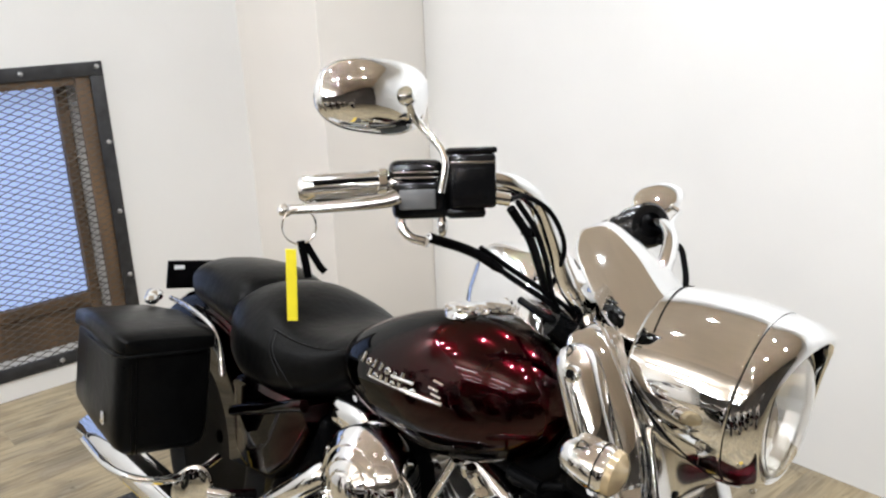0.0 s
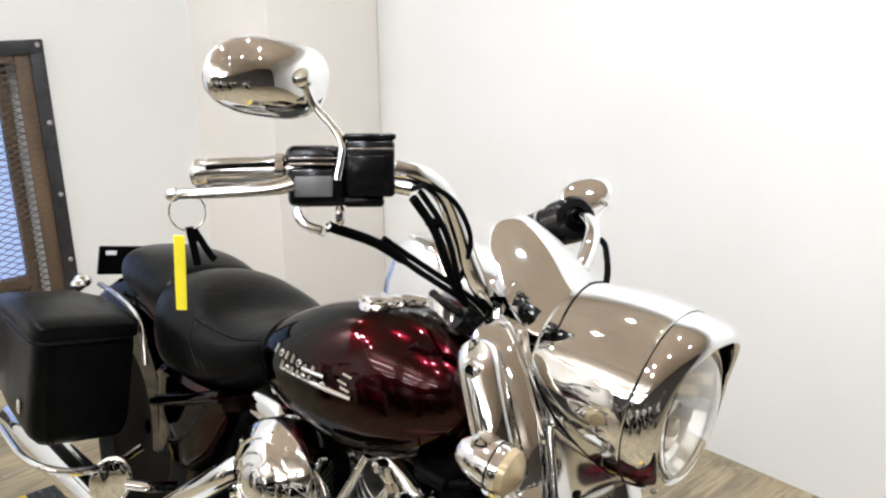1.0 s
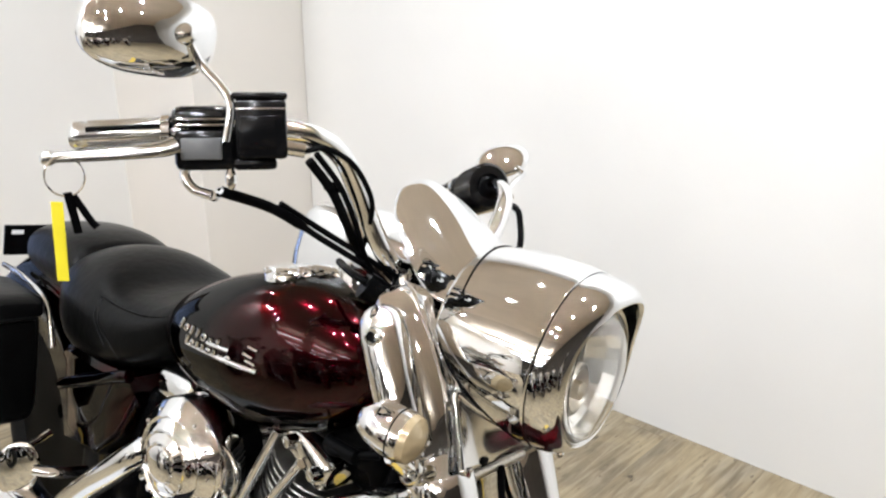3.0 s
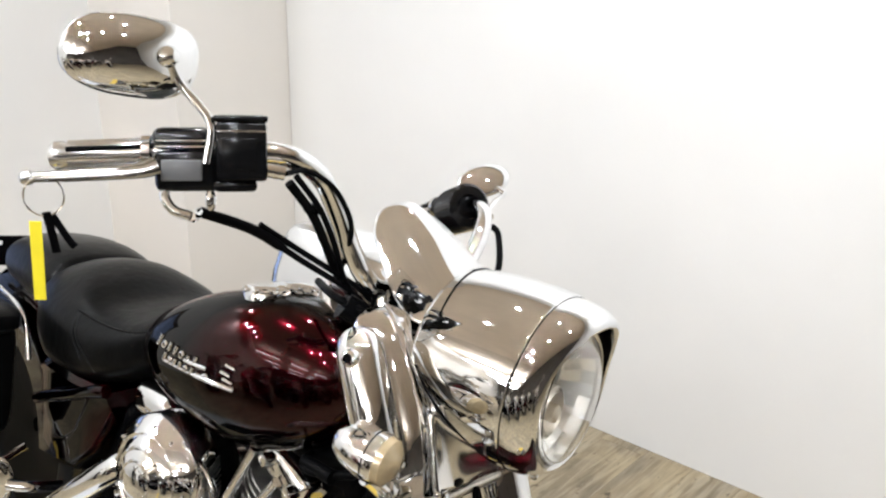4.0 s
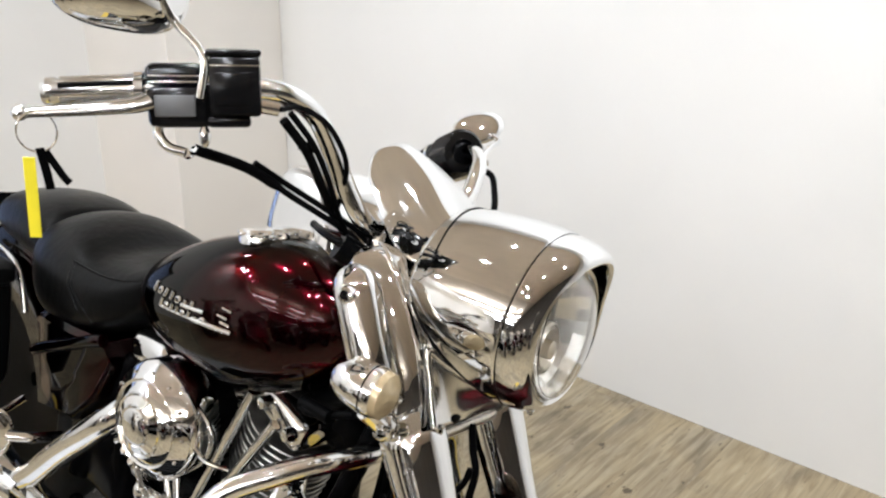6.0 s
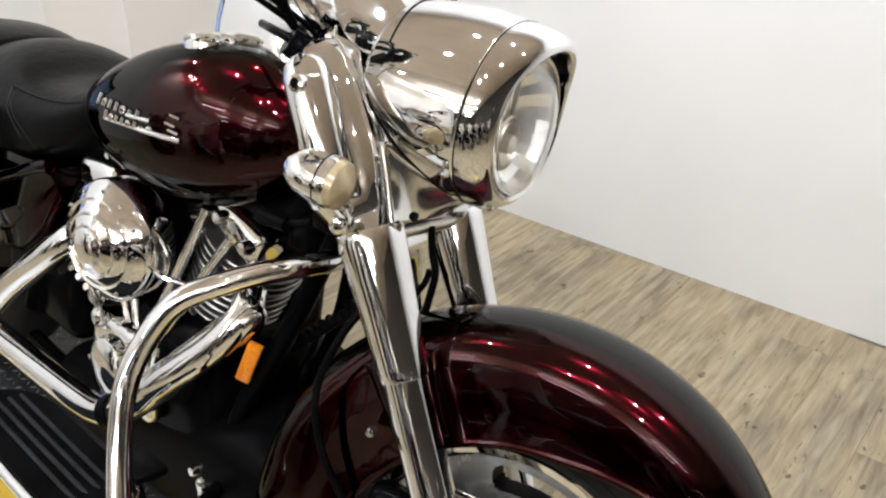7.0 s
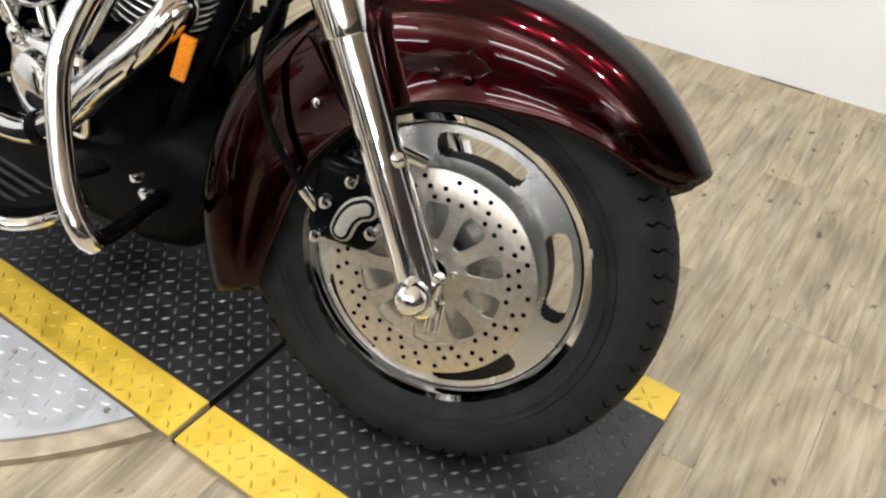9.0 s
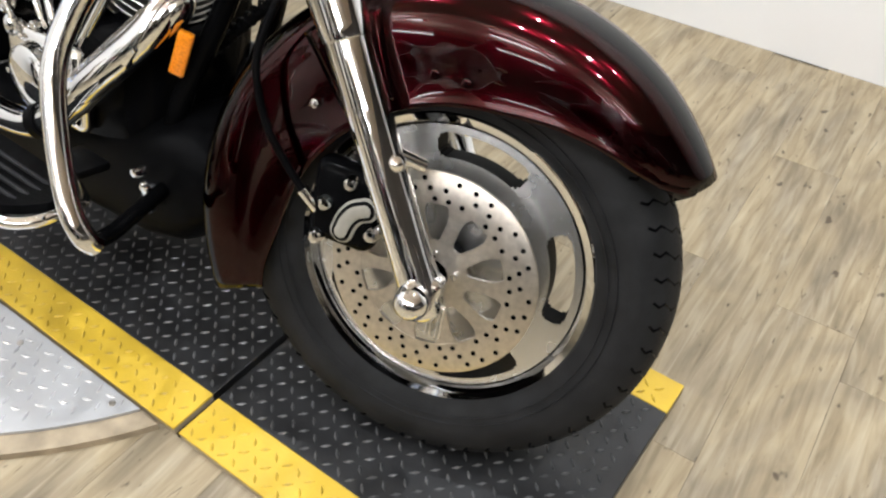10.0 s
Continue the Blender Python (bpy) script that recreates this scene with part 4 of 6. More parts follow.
    part("handlebar_cowl", inf(loft(secs)), CHROME, n, "swept-back chrome cowl over the handlebar clamp", sharp=70)
    arch = []
    for k in range(17):
        a = math.pi * (0.85 - 0.7 * k / 16)
        lift = max(0.0, math.sin(a))
        x = -0.272 - 0.012 * lift ** 2
        hw, zb, zt = curve(rows, x)
        arch.append(Vector((x, (hw + 0.0008) * math.cos(a), (zb + zt) / 2 + ((zt - zb) / 2 + 0.0008) * math.sin(a))))
    part("cowl_seam", inn(tube(arch, 0.0017, 8, 2)), SATIN, n, "dark seam under the cowl")
    part("nacelle_badge", inn(block(-0.268, -0.243, -0.012, 0.012, 1.05, 1.058, 0.003)), CHROME, n)
    # concave apron below the lamp, between the fork legs, with rolled edges
    fwd = Vector((FORK.z, 0, -FORK.x))

    def edge(y):
        q = min(1.0, abs(y) / 0.118)
        return fork_at(0.534 + 0.0885 * q ** 1.6, y) + fwd * (0.093 - 0.048 * q ** 1.2)

    def hem(y):
        return fork_at(0.522, y) + fwd * 0.031

    secs = []
    for k in range(33):
        y = -0.118 + 0.236 * k / 32
        a, b = edge(y), hem(y)
        dip = 0.005 * (1 - (abs(y) / 0.118) ** 6)
        secs.append([a + (b - a) * t - fwd * dip * math.sin(math.pi * t) ** 0.8 for t in (j / 10 for j in range(11))])
    part("nacelle_skirt", inf(loft(secs, caps=False, closed=False)), SATINCHROME, n, "concave chrome apron under the headlight", sharp=60, thick=0.002)
    secs = []
    for k in range(25):
        y = -0.116 + 0.232 * k / 24
        a, q = edge(y), abs(y) / 0.118
        b = Vector((-0.215 - 0.05 * q, y * 0.84, 0.885 + 0.04 * q))
        secs.append([a + (b - a) * t - fwd * 0.006 * math.sin(math.pi * t) for t in (j / 5 for j in range(6))])
    part("apron_collar", inf(loft(secs, caps=False, closed=False)), SATINCHROME, n, "chrome collar between apron and lamp shell", sharp=60, thick=0.002)
    rim = [hem(-0.118)] + [hem(-0.118) + (edge(-0.118) - hem(-0.118)) * t for t in (0.3, 0.6, 0.9)] + [edge(-0.115 + 0.23 * k / 22) for k in range(23)] + [hem(0.118) + (edge(0.118) - hem(0.118)) * t for t in (0.9, 0.6, 0.3)] + [hem(0.118)]
    part("skirt_rim", inf(tube(rim, 0.0048, 10, 2)), CHROME, n, "rolled chrome edge of the apron")
    secs = []
    for k in range(9):
        a = math.pi * (k / 8 - 0.5)
        f, h = 0.01 + 0.012 * math.cos(a), 0.009 * math.sin(a)
        secs.append([fork_at(0.514 + h, -0.126) + fwd * f, fork_at(0.514 + h, 0.126) + fwd * f, fork_at(0.514 + h, 0.126) - fwd * 0.03, fork_at(0.514 + h, -0.126) - fwd * 0.03])
    # darker steel stands in for the dark reflections in this chrome clamp
    part("lower_bracket", inf(loft(secs)), STEEL, n, "chrome lower fork clamp")
    part("panel_bolt", inf(lathe([(0, 0.007), (0.007, 0.006), (0.009, 0.0), (0.009, -0.02)], (-0.231, -0.07, 0.822), fwd, 18)), SATIN, n)
    part("skirt_opening", inf(ball((-0.226, -0.063, 0.8), 0.019, (0.42, 1.0, 0.55), Matrix.Rotation(radians(-29), 4, "Y"))), SATIN, n, "dark oval on the apron")
    # cheeks that fair the side panels into the lamp shell
    for s in (-1, 1):
        secs = []
        for k in range(13):
            t = k / 12
            d = 0.6 + 0.17 * t
            a = fork_at(d, 0.112 * s) + Vector((-0.008, 0, -0.005)) + fwd * float(np.interp(d, (0.6, 0.645, 0.7, 0.755, 0.77), (0.036, 0.035, 0.032, 0.022, 0.014)))
            bx, bz = mix([(0.0, -0.215, 0.866), (0.3, -0.245, 0.89), (0.6, -0.275, 0.921), (0.8, -0.292, 0.945), (1.0, -0.318, 0.98)], t)
            b = MF.inverted() @ MN @ Vector((bx, s * (shell_y(bx, bz) - 0.004), bz))
            secs.append([a + (b - a) * q + Vector((0, -0.016 * s * math.sin(math.pi * q), 0)) for q in (j / 8 for j in range(9))])
        part("nacelle_cheek", inf(loft(secs, caps=False, closed=False)), CHROME, n, "concave chrome cheek panel", sharp=60, thick=0.002)


nacelle()


def turn_signal(s):
    c = Vector((-0.278, 0.2 * s, 0.838))
    ax = Vector((1, -0.05 * s, -0.08)).normalized()
    shell = [(0, -0.05), (0.009, -0.048), (0.018, -0.041), (0.026, -0.025), (0.03, -0.005), (0.031, 0.01), (0.031, 0.016), (0.029, 0.02)]
    sig = part("turn_signal", inf(lathe(shell, c, ax, 36)), CHROME, bike, "chrome bullet turn signal")
    part("signal_ring", inf(lathe([(0.031, 0.005), (0.0317, 0.006), (0.031, 0.007)], c, ax, 36)), SATIN, sig)
    part("signal_lens", inf(lathe([(0.03, 0.016), (0.028, 0.028), (0.017, 0.036), (0, 0.039)], c, ax, 36)), mat("smoked_lens", (0.42, 0.33, 0.2), 0.12, 0.3, coat=0.6, noise_scale=60, vary=0.1), sig, "smoked lens")
    bm = rod(c + Vector((0.004, 0, -0.026)), (-0.262, 0.172 * s, 0.79), 0.012, 16)
    merge(bm, ball(Vector((-0.262, 0.168 * s, 0.79)), 0.019, (0.8, 0.8, 1)))
    merge(bm, lathe([(0, 0.01), (0.006, 0.009), (0.008, 0.0), (0.008, -0.01)], (-0.255, 0.184 * s, 0.79), (0.3, s, 0), 14))
    part("signal_stem", inf(bm), CHROME, sig)


turn_signal(-1)


# ---- handlebar and controls ----
def handlebar():
    half = [(-0.405, 0.0, 1.0), (-0.405, 0.06, 1.0), (-0.408, 0.095, 1.015), (-0.424, 0.12, 1.05), (-0.438, 0.15, 1.095), (-0.449, 0.185, 1.132), (-0.465, 0.235, 1.146), (-0.52, 0.295, 1.134), (-0.585, 0.345, 1.11), (-0.645, 0.395, 1.088)]
    left = [(-0.405, 0.06, 1.0), (-0.398, 0.11, 1.012), (-0.394, 0.165, 1.055), (-0.406, 0.21, 1.108), (-0.43, 0.245, 1.132), (-0.47, 0.28, 1.135), (-0.54, 0.33, 1.12), (-0.645, 0.4, 1.09)]
    pts = [(x, -y, z) for x, y, z in half[::-1]] + left
    part("handlebar", inf(tube(pts, 0.0135, 18, 5)), CHROME, bike, "chrome handlebar")
    for s in (-1, 1):
        a, b = Vector((-0.56, 0.326 * s, 1.12)), Vector((-0.65, 0.4 * s, 1.086))
        d = (b - a).normalized()
        L = (b - a).length
        g = part("hand_grip", inf(lathe([(0, -0.004), (0.0175, -0.004), (0.019, 0.002), (0.0175, 0.008), (0.0152, 0.012), (0.0156, L * 0.5), (0.015, L - 0.012), (0.017, L - 0.008), (0.017, L), (0.012, L + 0.006), (0, L + 0.007)], a, d, 28)), SATINCHROME, bike, "ribbed chrome grip with black rubber bands")
        u = d.orthogonal().normalized()
        w = d.cross(u)
        for k in range(6):
            q = (u * math.cos(k * math.pi / 3) + w * math.sin(k * math.pi / 3)) * 0.0135
            part("grip_band", inf(tube([a + q + d * 0.014, a + q + d * (L - 0.014)], 0.0038, 8)), SATIN if s > 0 or k % 2 else SATINCHROME, g)
    # right hand controls
    d = (Vector((-0.65, -0.4, 1.086)) - Vector((-0.465, -0.235, 1.146))).normalized()
    turn = Matrix.Translation((-0.5105, -0.2795, 1.1335)) @ d.to_track_quat("-X", "Z").to_matrix().to_4x4()

    def ctl(bm):
        bmesh.ops.transform(bm, matrix=MF @ turn, verts=bm.verts)
        return bm

    mc = part("master_cylinder", ctl(block(-0.014, 0.042, -0.058, -0.006, -0.03, 0.036, 0.005, 2)), CONTROLBLACK, bike, "black front brake master cylinder box")
    part("cylinder_lid", ctl(block(-0.0165, 0.0435, -0.0605, -0.0045, 0.0355, 0.043, 0.003)), CONTROLBLACK, mc)
    part("cylinder_panel", ctl(block(-0.008, 0.03, -0.0605, -0.0575, -0.018, 0.018, 0.0015)), CONTROLBLACK, mc, "raised black sight-glass panel")
    # thin chrome strip put in as a highlight on the black box
    part("cylinder_band", ctl(block(-0.013, 0.041, -0.0592, -0.0572, 0.024, 0.0265, 0.0008)), CHROME, mc)
    part("cylinder_foot", ctl(block(-0.018, 0.03, -0.05, -0.006, -0.042, -0.029, 0.005)), CONTROLBLACK, mc)
    part("cylinder_fitting", ctl(rod((0.04, -0.028, -0.018), (0.062, -0.028, -0.022), 0.0085, 14)), CHROME, mc, "chrome hose fitting")
    sw = part("switch_housing", ctl(block(-0.082, -0.012, -0.035, 0.022, -0.042, 0.004, 0.008, 2)), CONTROLBLACK, bike, "black switch housing with grey rocker switch")
    part("rocker_switch", ctl(block(-0.074, -0.03, -0.04, -0.034, -0.03, -0.006, 0.002)), mat("grey_plastic", (0.12, 0.12, 0.12), 0.4, noise_scale=40, vary=0.1), sw)
    part("throttle_clamp", ctl(block(-0.085, -0.018, -0.03, 0.022, 0.004, 0.03, 0.011, 3)), GLOSSBLACK, sw, "glossy black throttle clamp")
    # two chrome strips stand in for highlights on the black clamp
    for k in range(2):
        part("clamp_rib", ctl(block(-0.08, -0.022, -0.0325, -0.029, 0.007 + 0.0065 * k, 0.0095 + 0.0065 * k, 0.001)), CHROME, sw)
    part("clamp_collar", ctl(lathe([(0.0175, 0.0), (0.022, 0.002), (0.022, 0.011), (0.0175, 0.013)], (-0.086, 0, 0), (-1, 0, 0), 28)), CHROME, sw)
    part("switch_stub", ctl(ball((-0.022, -0.03, -0.052), 0.008, (0.8, 0.6, 1.6))), CHROME, sw)
    # brake lever
    lev = [(-0.078, -0.05, -0.013), (-0.09, -0.055, -0.017), (-0.12, -0.055, -0.02), (-0.165, -0.05, -0.023), (-0.203, -0.045, -0.025)]
    bm = tube(lev, lambda t: 0.0115 - 0.005 * t, 12, 6, flat=0.7)
    merge(bm, ball((-0.21, -0.044, -0.0255), 0.0085))
    part("brake_lever", ctl(bm), SATINCHROME, bike, "chrome brake lever with ball end")
    # throttle cables
    bm = tube([(-0.07, -0.02, -0.035), (-0.072, -0.024, -0.05), (-0.062, -0.028, -0.064), (-0.045, -0.03, -0.07)], 0.006, 10)
    cab = part("throttle_elbow", ctl(bm), CHROME, bike, "bent chrome throttle cable tube")
    run = [turn @ Vector((-0.045, -0.03, -0.07)), Vector((-0.528, -0.29, 1.059)), Vector((-0.492, -0.23, 1.049)), Vector((-0.462, -0.17, 1.023)), Vector((-0.44, -0.11, 1.0)), Vector((-0.426, -0.07, 0.982)), Vector((-0.4, -0.04, 0.95))]
    part("throttle_cable", inf(tube(run[1:], lambda t: 0.0068 if t < 0.32 else 0.0042, 10)), SATIN, bike, "black sleeved throttle cable")
    part("throttle_cable", inf(tube([p + Vector((0.002, 0.004, 0.0085)) for p in run[2:]], 0.004, 10)), SATIN, bike, "black throttle cable")
    part("cable_sleeve_end", inf(tube([run[0], (run[0] + run[1]) / 2 + Vector((0, 0, -0.004)), run[1]], 0.0062, 10)), CHROME, bike)
    base = turn @ Vector((0.062, -0.028, -0.022))
    part("brake_line", inf(tube([base, Vector((-0.446, -0.215, 1.135)), Vector((-0.424, -0.19, 1.124)), Vector((-0.412, -0.165, 1.099)), Vector((-0.412, -0.145, 1.074)), Vector((-0.427, -0.122, 1.039)), Vector((-0.441, -0.1, 1.006)), Vector((-0.42, -0.06, 0.97))], 0.0035, 10)), SATIN, bike, "thin black brake line loop")
    for k, (dx, dz) in enumerate(((0.012, -0.008), (0.02, 0.002))):
        p = [(-0.464 + dx, -0.235, 1.124 + dz), (-0.455 + dx, -0.19, 1.092 + dz), (-0.451 + dx, -0.15, 1.052 + dz), (-0.455 + dx, -0.1, 1.004), (-0.42, -0.06, 0.965)]
        part("switch_wire", inf(tube(p, 0.006 if k == 0 else 0.004, 10)), SATIN, bike, "black wiring sleeve along the bar")
    part("cable_tie", inf(block(-0.452, -0.436, -0.2, -0.182, 1.085, 1.097, 0.002)), BLACK, bike)
    # bundle at the clamp
    bm = tube([(-0.43, -0.1, 0.972), (-0.4, -0.07, 0.955), (-0.36, -0.05, 0.94)], 0.02, 12)
    merge(bm, ball((-0.385, -0.06, 0.955), 0.026, (1.3, 0.8, 0.5)))
    part("cable_boot", inf(bm), BLACK, bike, "black cable boot below the bar clamp")
    part("bar_riser", inf(rod((-0.39, -0.045, 0.93), (-0.405, -0.045, 1.0), 0.02, 20)), CHROME, bike)
    # left controls, clutch perch and wiring
    d2 = Vector((d.x, -d.y, d.z))
    lturn = Matrix.Translation((-0.495, 0.3, 1.128)) @ d2.to_track_quat("-X", "Z").to_matrix().to_4x4()

    def lctl(bm):
        bmesh.ops.transform(bm, matrix=MF @ lturn, verts=bm.verts)
        return bm

    lc = part("clutch_perch", lctl(block(-0.06, 0.03, -0.022, 0.024, -0.028, 0.024, 0.008, 2)), BLACK, bike, "black clutch lever perch and switch box")
    part("clutch_lever", lctl(tube([(0.0, 0.05, -0.004), (-0.08, 0.06, -0.01), (-0.17, 0.056, -0.012), (-0.24, 0.05, -0.02)], lambda t: 0.0095 - 0.003 * t, 12, 6)), CHROME, bike, "chrome clutch lever")
    rub = bmesh.new()
    for k in range(4):
        lathe([(0.022, 0.0), (0.036, 0.0015), (0.041, 0.0075), (0.036, 0.0135), (0.022, 0.015)], (0.034 - 0.019 * k, -0.004, -0.002), (-1, 0, 0.1), 26, rub)
    part("rubber_ribs", lctl(rub), GLOSSBLACK, lc, "ribbed black rubber")
    p = [(-0.46, 0.285, 1.108), (-0.42, 0.285, 1.108), (-0.4, 0.275, 1.085), (-0.375, 0.24, 1.04), (-0.37, 0.19, 0.97), (-0.38, 0.12, 0.91)]
    part("clutch_cable", inf(tube(p, 0.0055, 10)), SATIN, bike, "black clutch cable loop")


handlebar()


def mirror(s):
    c = Vector((-0.582, 0.385 * s, 1.2135))
    fwd = Vector((0.94, 0.3 * s, 0.1)).normalized()
    if s > 0:
        c, fwd = Vector((-0.535, 0.432, 1.187)), Vector((0.35, -0.75, 0.55)).normalized()
    side = fwd.cross(Vector((0, 0, 1))).normalized() * -s
    up = side.cross(fwd) if side.cross(fwd).z > 0 else fwd.cross(side)
    secs = []
    for depth, k in ((-0.012, 0.93), (-0.006, 0.99), (0.0, 1.0), (0.01, 0.97), (0.02, 0.86), (0.028, 0.66), (0.033, 0.4), (0.035, 0.12)):
        ring = []
        for i in range(44):
            a = 2 * math.pi * i / 44
            ca, sa = math.cos(a), math.sin(a)
            px = 0.0755 * math.copysign(abs(ca) ** 0.72, ca)
            pz = (0.0455 - 0.004 * ca) * math.copysign(abs(sa) ** 0.78, sa) - 0.008 * (px / 0.071)
            if s > 0:
                px, pz = 0.054 * ca * 0.8 - 0.036 * sa * 0.6, 0.054 * ca * 0.6 + 0.036 * sa * 0.8
            ring.append(c + side * px * k * 1.0 + up * pz * k + fwd * depth * (1.0 if s < 0 else 0.35))
        secs.append(ring)
    m = part("mirror", inf(loft(secs)), CHROME, bike, "chrome teardrop rear-view mirror", sharp=60)
    glass_ring = [p + (c - p) * 0.06 - fwd * 0.0015 for p in secs[0]]
    bm = bmesh.new()
    bm.faces.new([bm.verts.new(p) for p in glass_ring])
    part("mirror_glass", inf(bm), CHROME, m, "reflecting mirror glass", thick=0.001)
    if s < 0:
        joint = c + side * -0.026 + fwd * 0.034 + up * 0.004
        pts = [(-0.49, -0.334, 1.118), (-0.491, -0.334, 1.14), (-0.493, -0.335, 1.156), (-0.5, -0.337, 1.168), (-0.515, -0.342, 1.18), (-0.535, -0.35, 1.195), joint]
    else:
        joint = Vector((-0.5, 0.428, 1.177))
        pts = [(-0.465, 0.33, 1.12), (-0.463, 0.335, 1.136), (-0.47, 0.37, 1.155), (-0.481, 0.42, 1.168), (-0.488, 0.428, 1.173), joint]
    part("mirror_stem", inf(tube(pts, 0.005, 12, 4)), CHROME, m, "bent chrome mirror stem")
    part("stem_joint", inf(ball(joint, 0.012 if s < 0 else 0.007)), CHROME, m)


mirror(-1)
mirror(1)


# ---- tank, console, seat ----
def fuel_tank():
    rows = [(-0.96, 0.032, 0.768, 0.784, 2.1), (-0.94, 0.086, 0.752, 0.799, 2.1), (-0.9, 0.131, 0.736, 0.824, 2.1), (-0.84, 0.168, 0.72, 0.86, 2.1), (-0.77, 0.188, 0.708, 0.893, 2.1), (-0.7, 0.193, 0.699, 0.922, 2.1), (-0.62, 0.19, 0.698, 0.944, 2.1), (-0.54, 0.173, 0.713, 0.951, 2.1), (-0.485, 0.153, 0.734, 0.942, 2.1), (-0.445, 0.131, 0.758, 0.924, 2.1), (-0.415, 0.103, 0.785, 0.902, 2.1), (-0.395, 0.069, 0.814, 0.882, 2.0), (-0.385, 0.034, 0.842, 0.864, 2.0)]
    # two bulging halves that meet under the console
    bm = bmesh.new()
    for side in (-1, 1):
        secs = []
        for k in range(60):
            x = -0.6725 - 0.2875 * math.cos(math.pi * k / 59)
            w, zb, zt, p = curve(rows, x)
            secs.append([(x, side * (w / 2 - y * (1.0 if y < 0 else 1.2)), z) for x, y, z in oval(x, w / 2, zb, zt, p, 56)])
        merge(bm, loft(secs))
    bmesh.ops.recalc_face_normals(bm, faces=bm.faces)
    tank = part("fuel_tank", inb(bm), PAINT, bike, "glossy burgundy teardrop fuel tank", sharp=70)
    # raised script emblem drawn as plain slanted bars on the flank
    def flank(x, z):
        hw, zb, zt, p = curve(rows, x)
        q = abs((z - (zt + zb) / 2) / ((zt - zb) / 2))
        return -hw / 2 - hw / 2 * (1 - min(q, 0.99) ** p) ** (1 / p)

    bm = bmesh.new()
    rng = random.Random(3)

    def stroke(x0, x1, z0, z1, h):
        n = 6
        pts = []
        for k in range(n + 1):
            x, z = x0 + (x1 - x0) * k / n, z0 + (z1 - z0) * k / n
            pts.append(Vector((x, flank(x, z) - 0.001, z)))
        tube(pts, h, 8, 1, bm, flat=0.8)

    def glyph(x, z, wide, tall, kind):
        """One plain mark: a slanted ring or a slanted bar."""
        lean_x = 0.35
        if kind:
            ring = [(x + wide / 2 * math.cos(a) + lean_x * tall / 2 * math.sin(a), z + tall / 2 * math.sin(a)) for a in [2 * math.pi * k / 10 for k in range(11)]]
            tube([Vector((px, flank(px, pz) - 0.0014, pz)) for px, pz in ring], 0.0027, 6, 1, bm, flat=0.8)
        else:
            stroke(x - lean_x * tall / 2, x + lean_x * tall / 2, z - tall / 2, z + tall / 2, 0.0033)

    def row(xa, xb, za, zb, count, tall):
        for k in range(count):
            t = (k + 0.5) / count
            wide = (xb - xa) / count
            big = 1.5 if k == 0 else rng.choice((0.85, 0.9, 1.25))
            glyph(xa + (xb - xa) * t, za + (zb - za) * t + tall * (big - 1) * 0.4, wide * 0.62, tall * big, (k + (k // 3)) % 2)

    row(-0.757, -0.625, 0.83, 0.834, 7, 0.011)
    row(-0.728, -0.6, 0.8125, 0.819, 8, 0.0095)
    stroke(-0.66, -0.606, 0.828, 0.832, 0.0036)
    stroke(-0.63, -0.549, 0.815, 0.8175, 0.0042)
    stroke(-0.722, -0.63, 0.807, 0.814, 0.0024)
    for dx, dz in ((-0.57, 0.8495), (-0.577, 0.837), (-0.571, 0.828)):
        stroke(dx, dx + 0.018, dz, dz - 0.002, 0.0023)
    part("tank_emblem", inb(bm), CHROME, tank, "raised silver script emblem", sharp=60)
    # filler cap
    up = Vector((-0.12, -0.06, 0.99)).normalized()
    o = Vector((-0.605, -0.1, 0.945))
    cap = part("filler_cap", inb(lathe([(0.035, -0.02), (0.037, 0.002), (0.0355, 0.005), (0.031, 0.007), (0.03, 0.011), (0.0275, 0.013), (0.015, 0.0145), (0, 0.015)], o, up, 40)), CHROME, tank, "chrome screw filler cap")
    for k in range(10):
        a = 36 * k
        u = up.orthogonal().normalized()
        q = o + (u * math.cos(radians(a)) + up.cross(u) * math.sin(radians(a))) * 0.033 + up * 0.006
        part("cap_stud", inb(ball(q, 0.005, u=12, v=8)), CHROME, cap)
    # console with speedometer
    secs = []
    for x, hw, z0, h in ((-0.94, 0.02, 0.79, 0.006), (-0.86, 0.034, 0.84, 0.01), (-0.76, 0.045, 0.885, 0.014), (-0.66, 0.055, 0.935, 0.025), (-0.56, 0.062, 0.975, 0.045), (-0.47, 0.062, 0.982, 0.06), (-0.41, 0.055, 0.978, 0.052), (-0.37, 0.035, 0.965, 0.03)):
        secs.append(oval(x, hw, z0 - 0.03, z0 + h, 2.6, 32))
    con = part("tank_console", inb(loft(secs)), CHROME, tank, "chrome tank console", sharp=60)
    secs = []
    for z, x0, x1, hw in ((0.93, -0.68, -0.47, 0.066), (0.97, -0.678, -0.478, 0.066), (1.01, -0.668, -0.49, 0.063), (1.035, -0.656, -0.502, 0.058), (1.048, -0.645, -0.515, 0.05), (1.055, -0.63, -0.53, 0.038), (1.058, -0.605, -0.555, 0.016)):
        ring = []
        for q in (2 * math.pi * k / 48 for k in range(48)):
            ca, sa = math.cos(q), math.sin(q)
            ring.append(((x0 + x1) / 2 + (x1 - x0) / 2 * math.copysign(abs(ca) ** 0.5, ca), hw * math.copysign(abs(sa) ** 0.5, sa), z))
        secs.append(ring)
    part("speedometer", inb(loft(secs)), CHROME, con, "upright chrome speedometer housing", sharp=60)
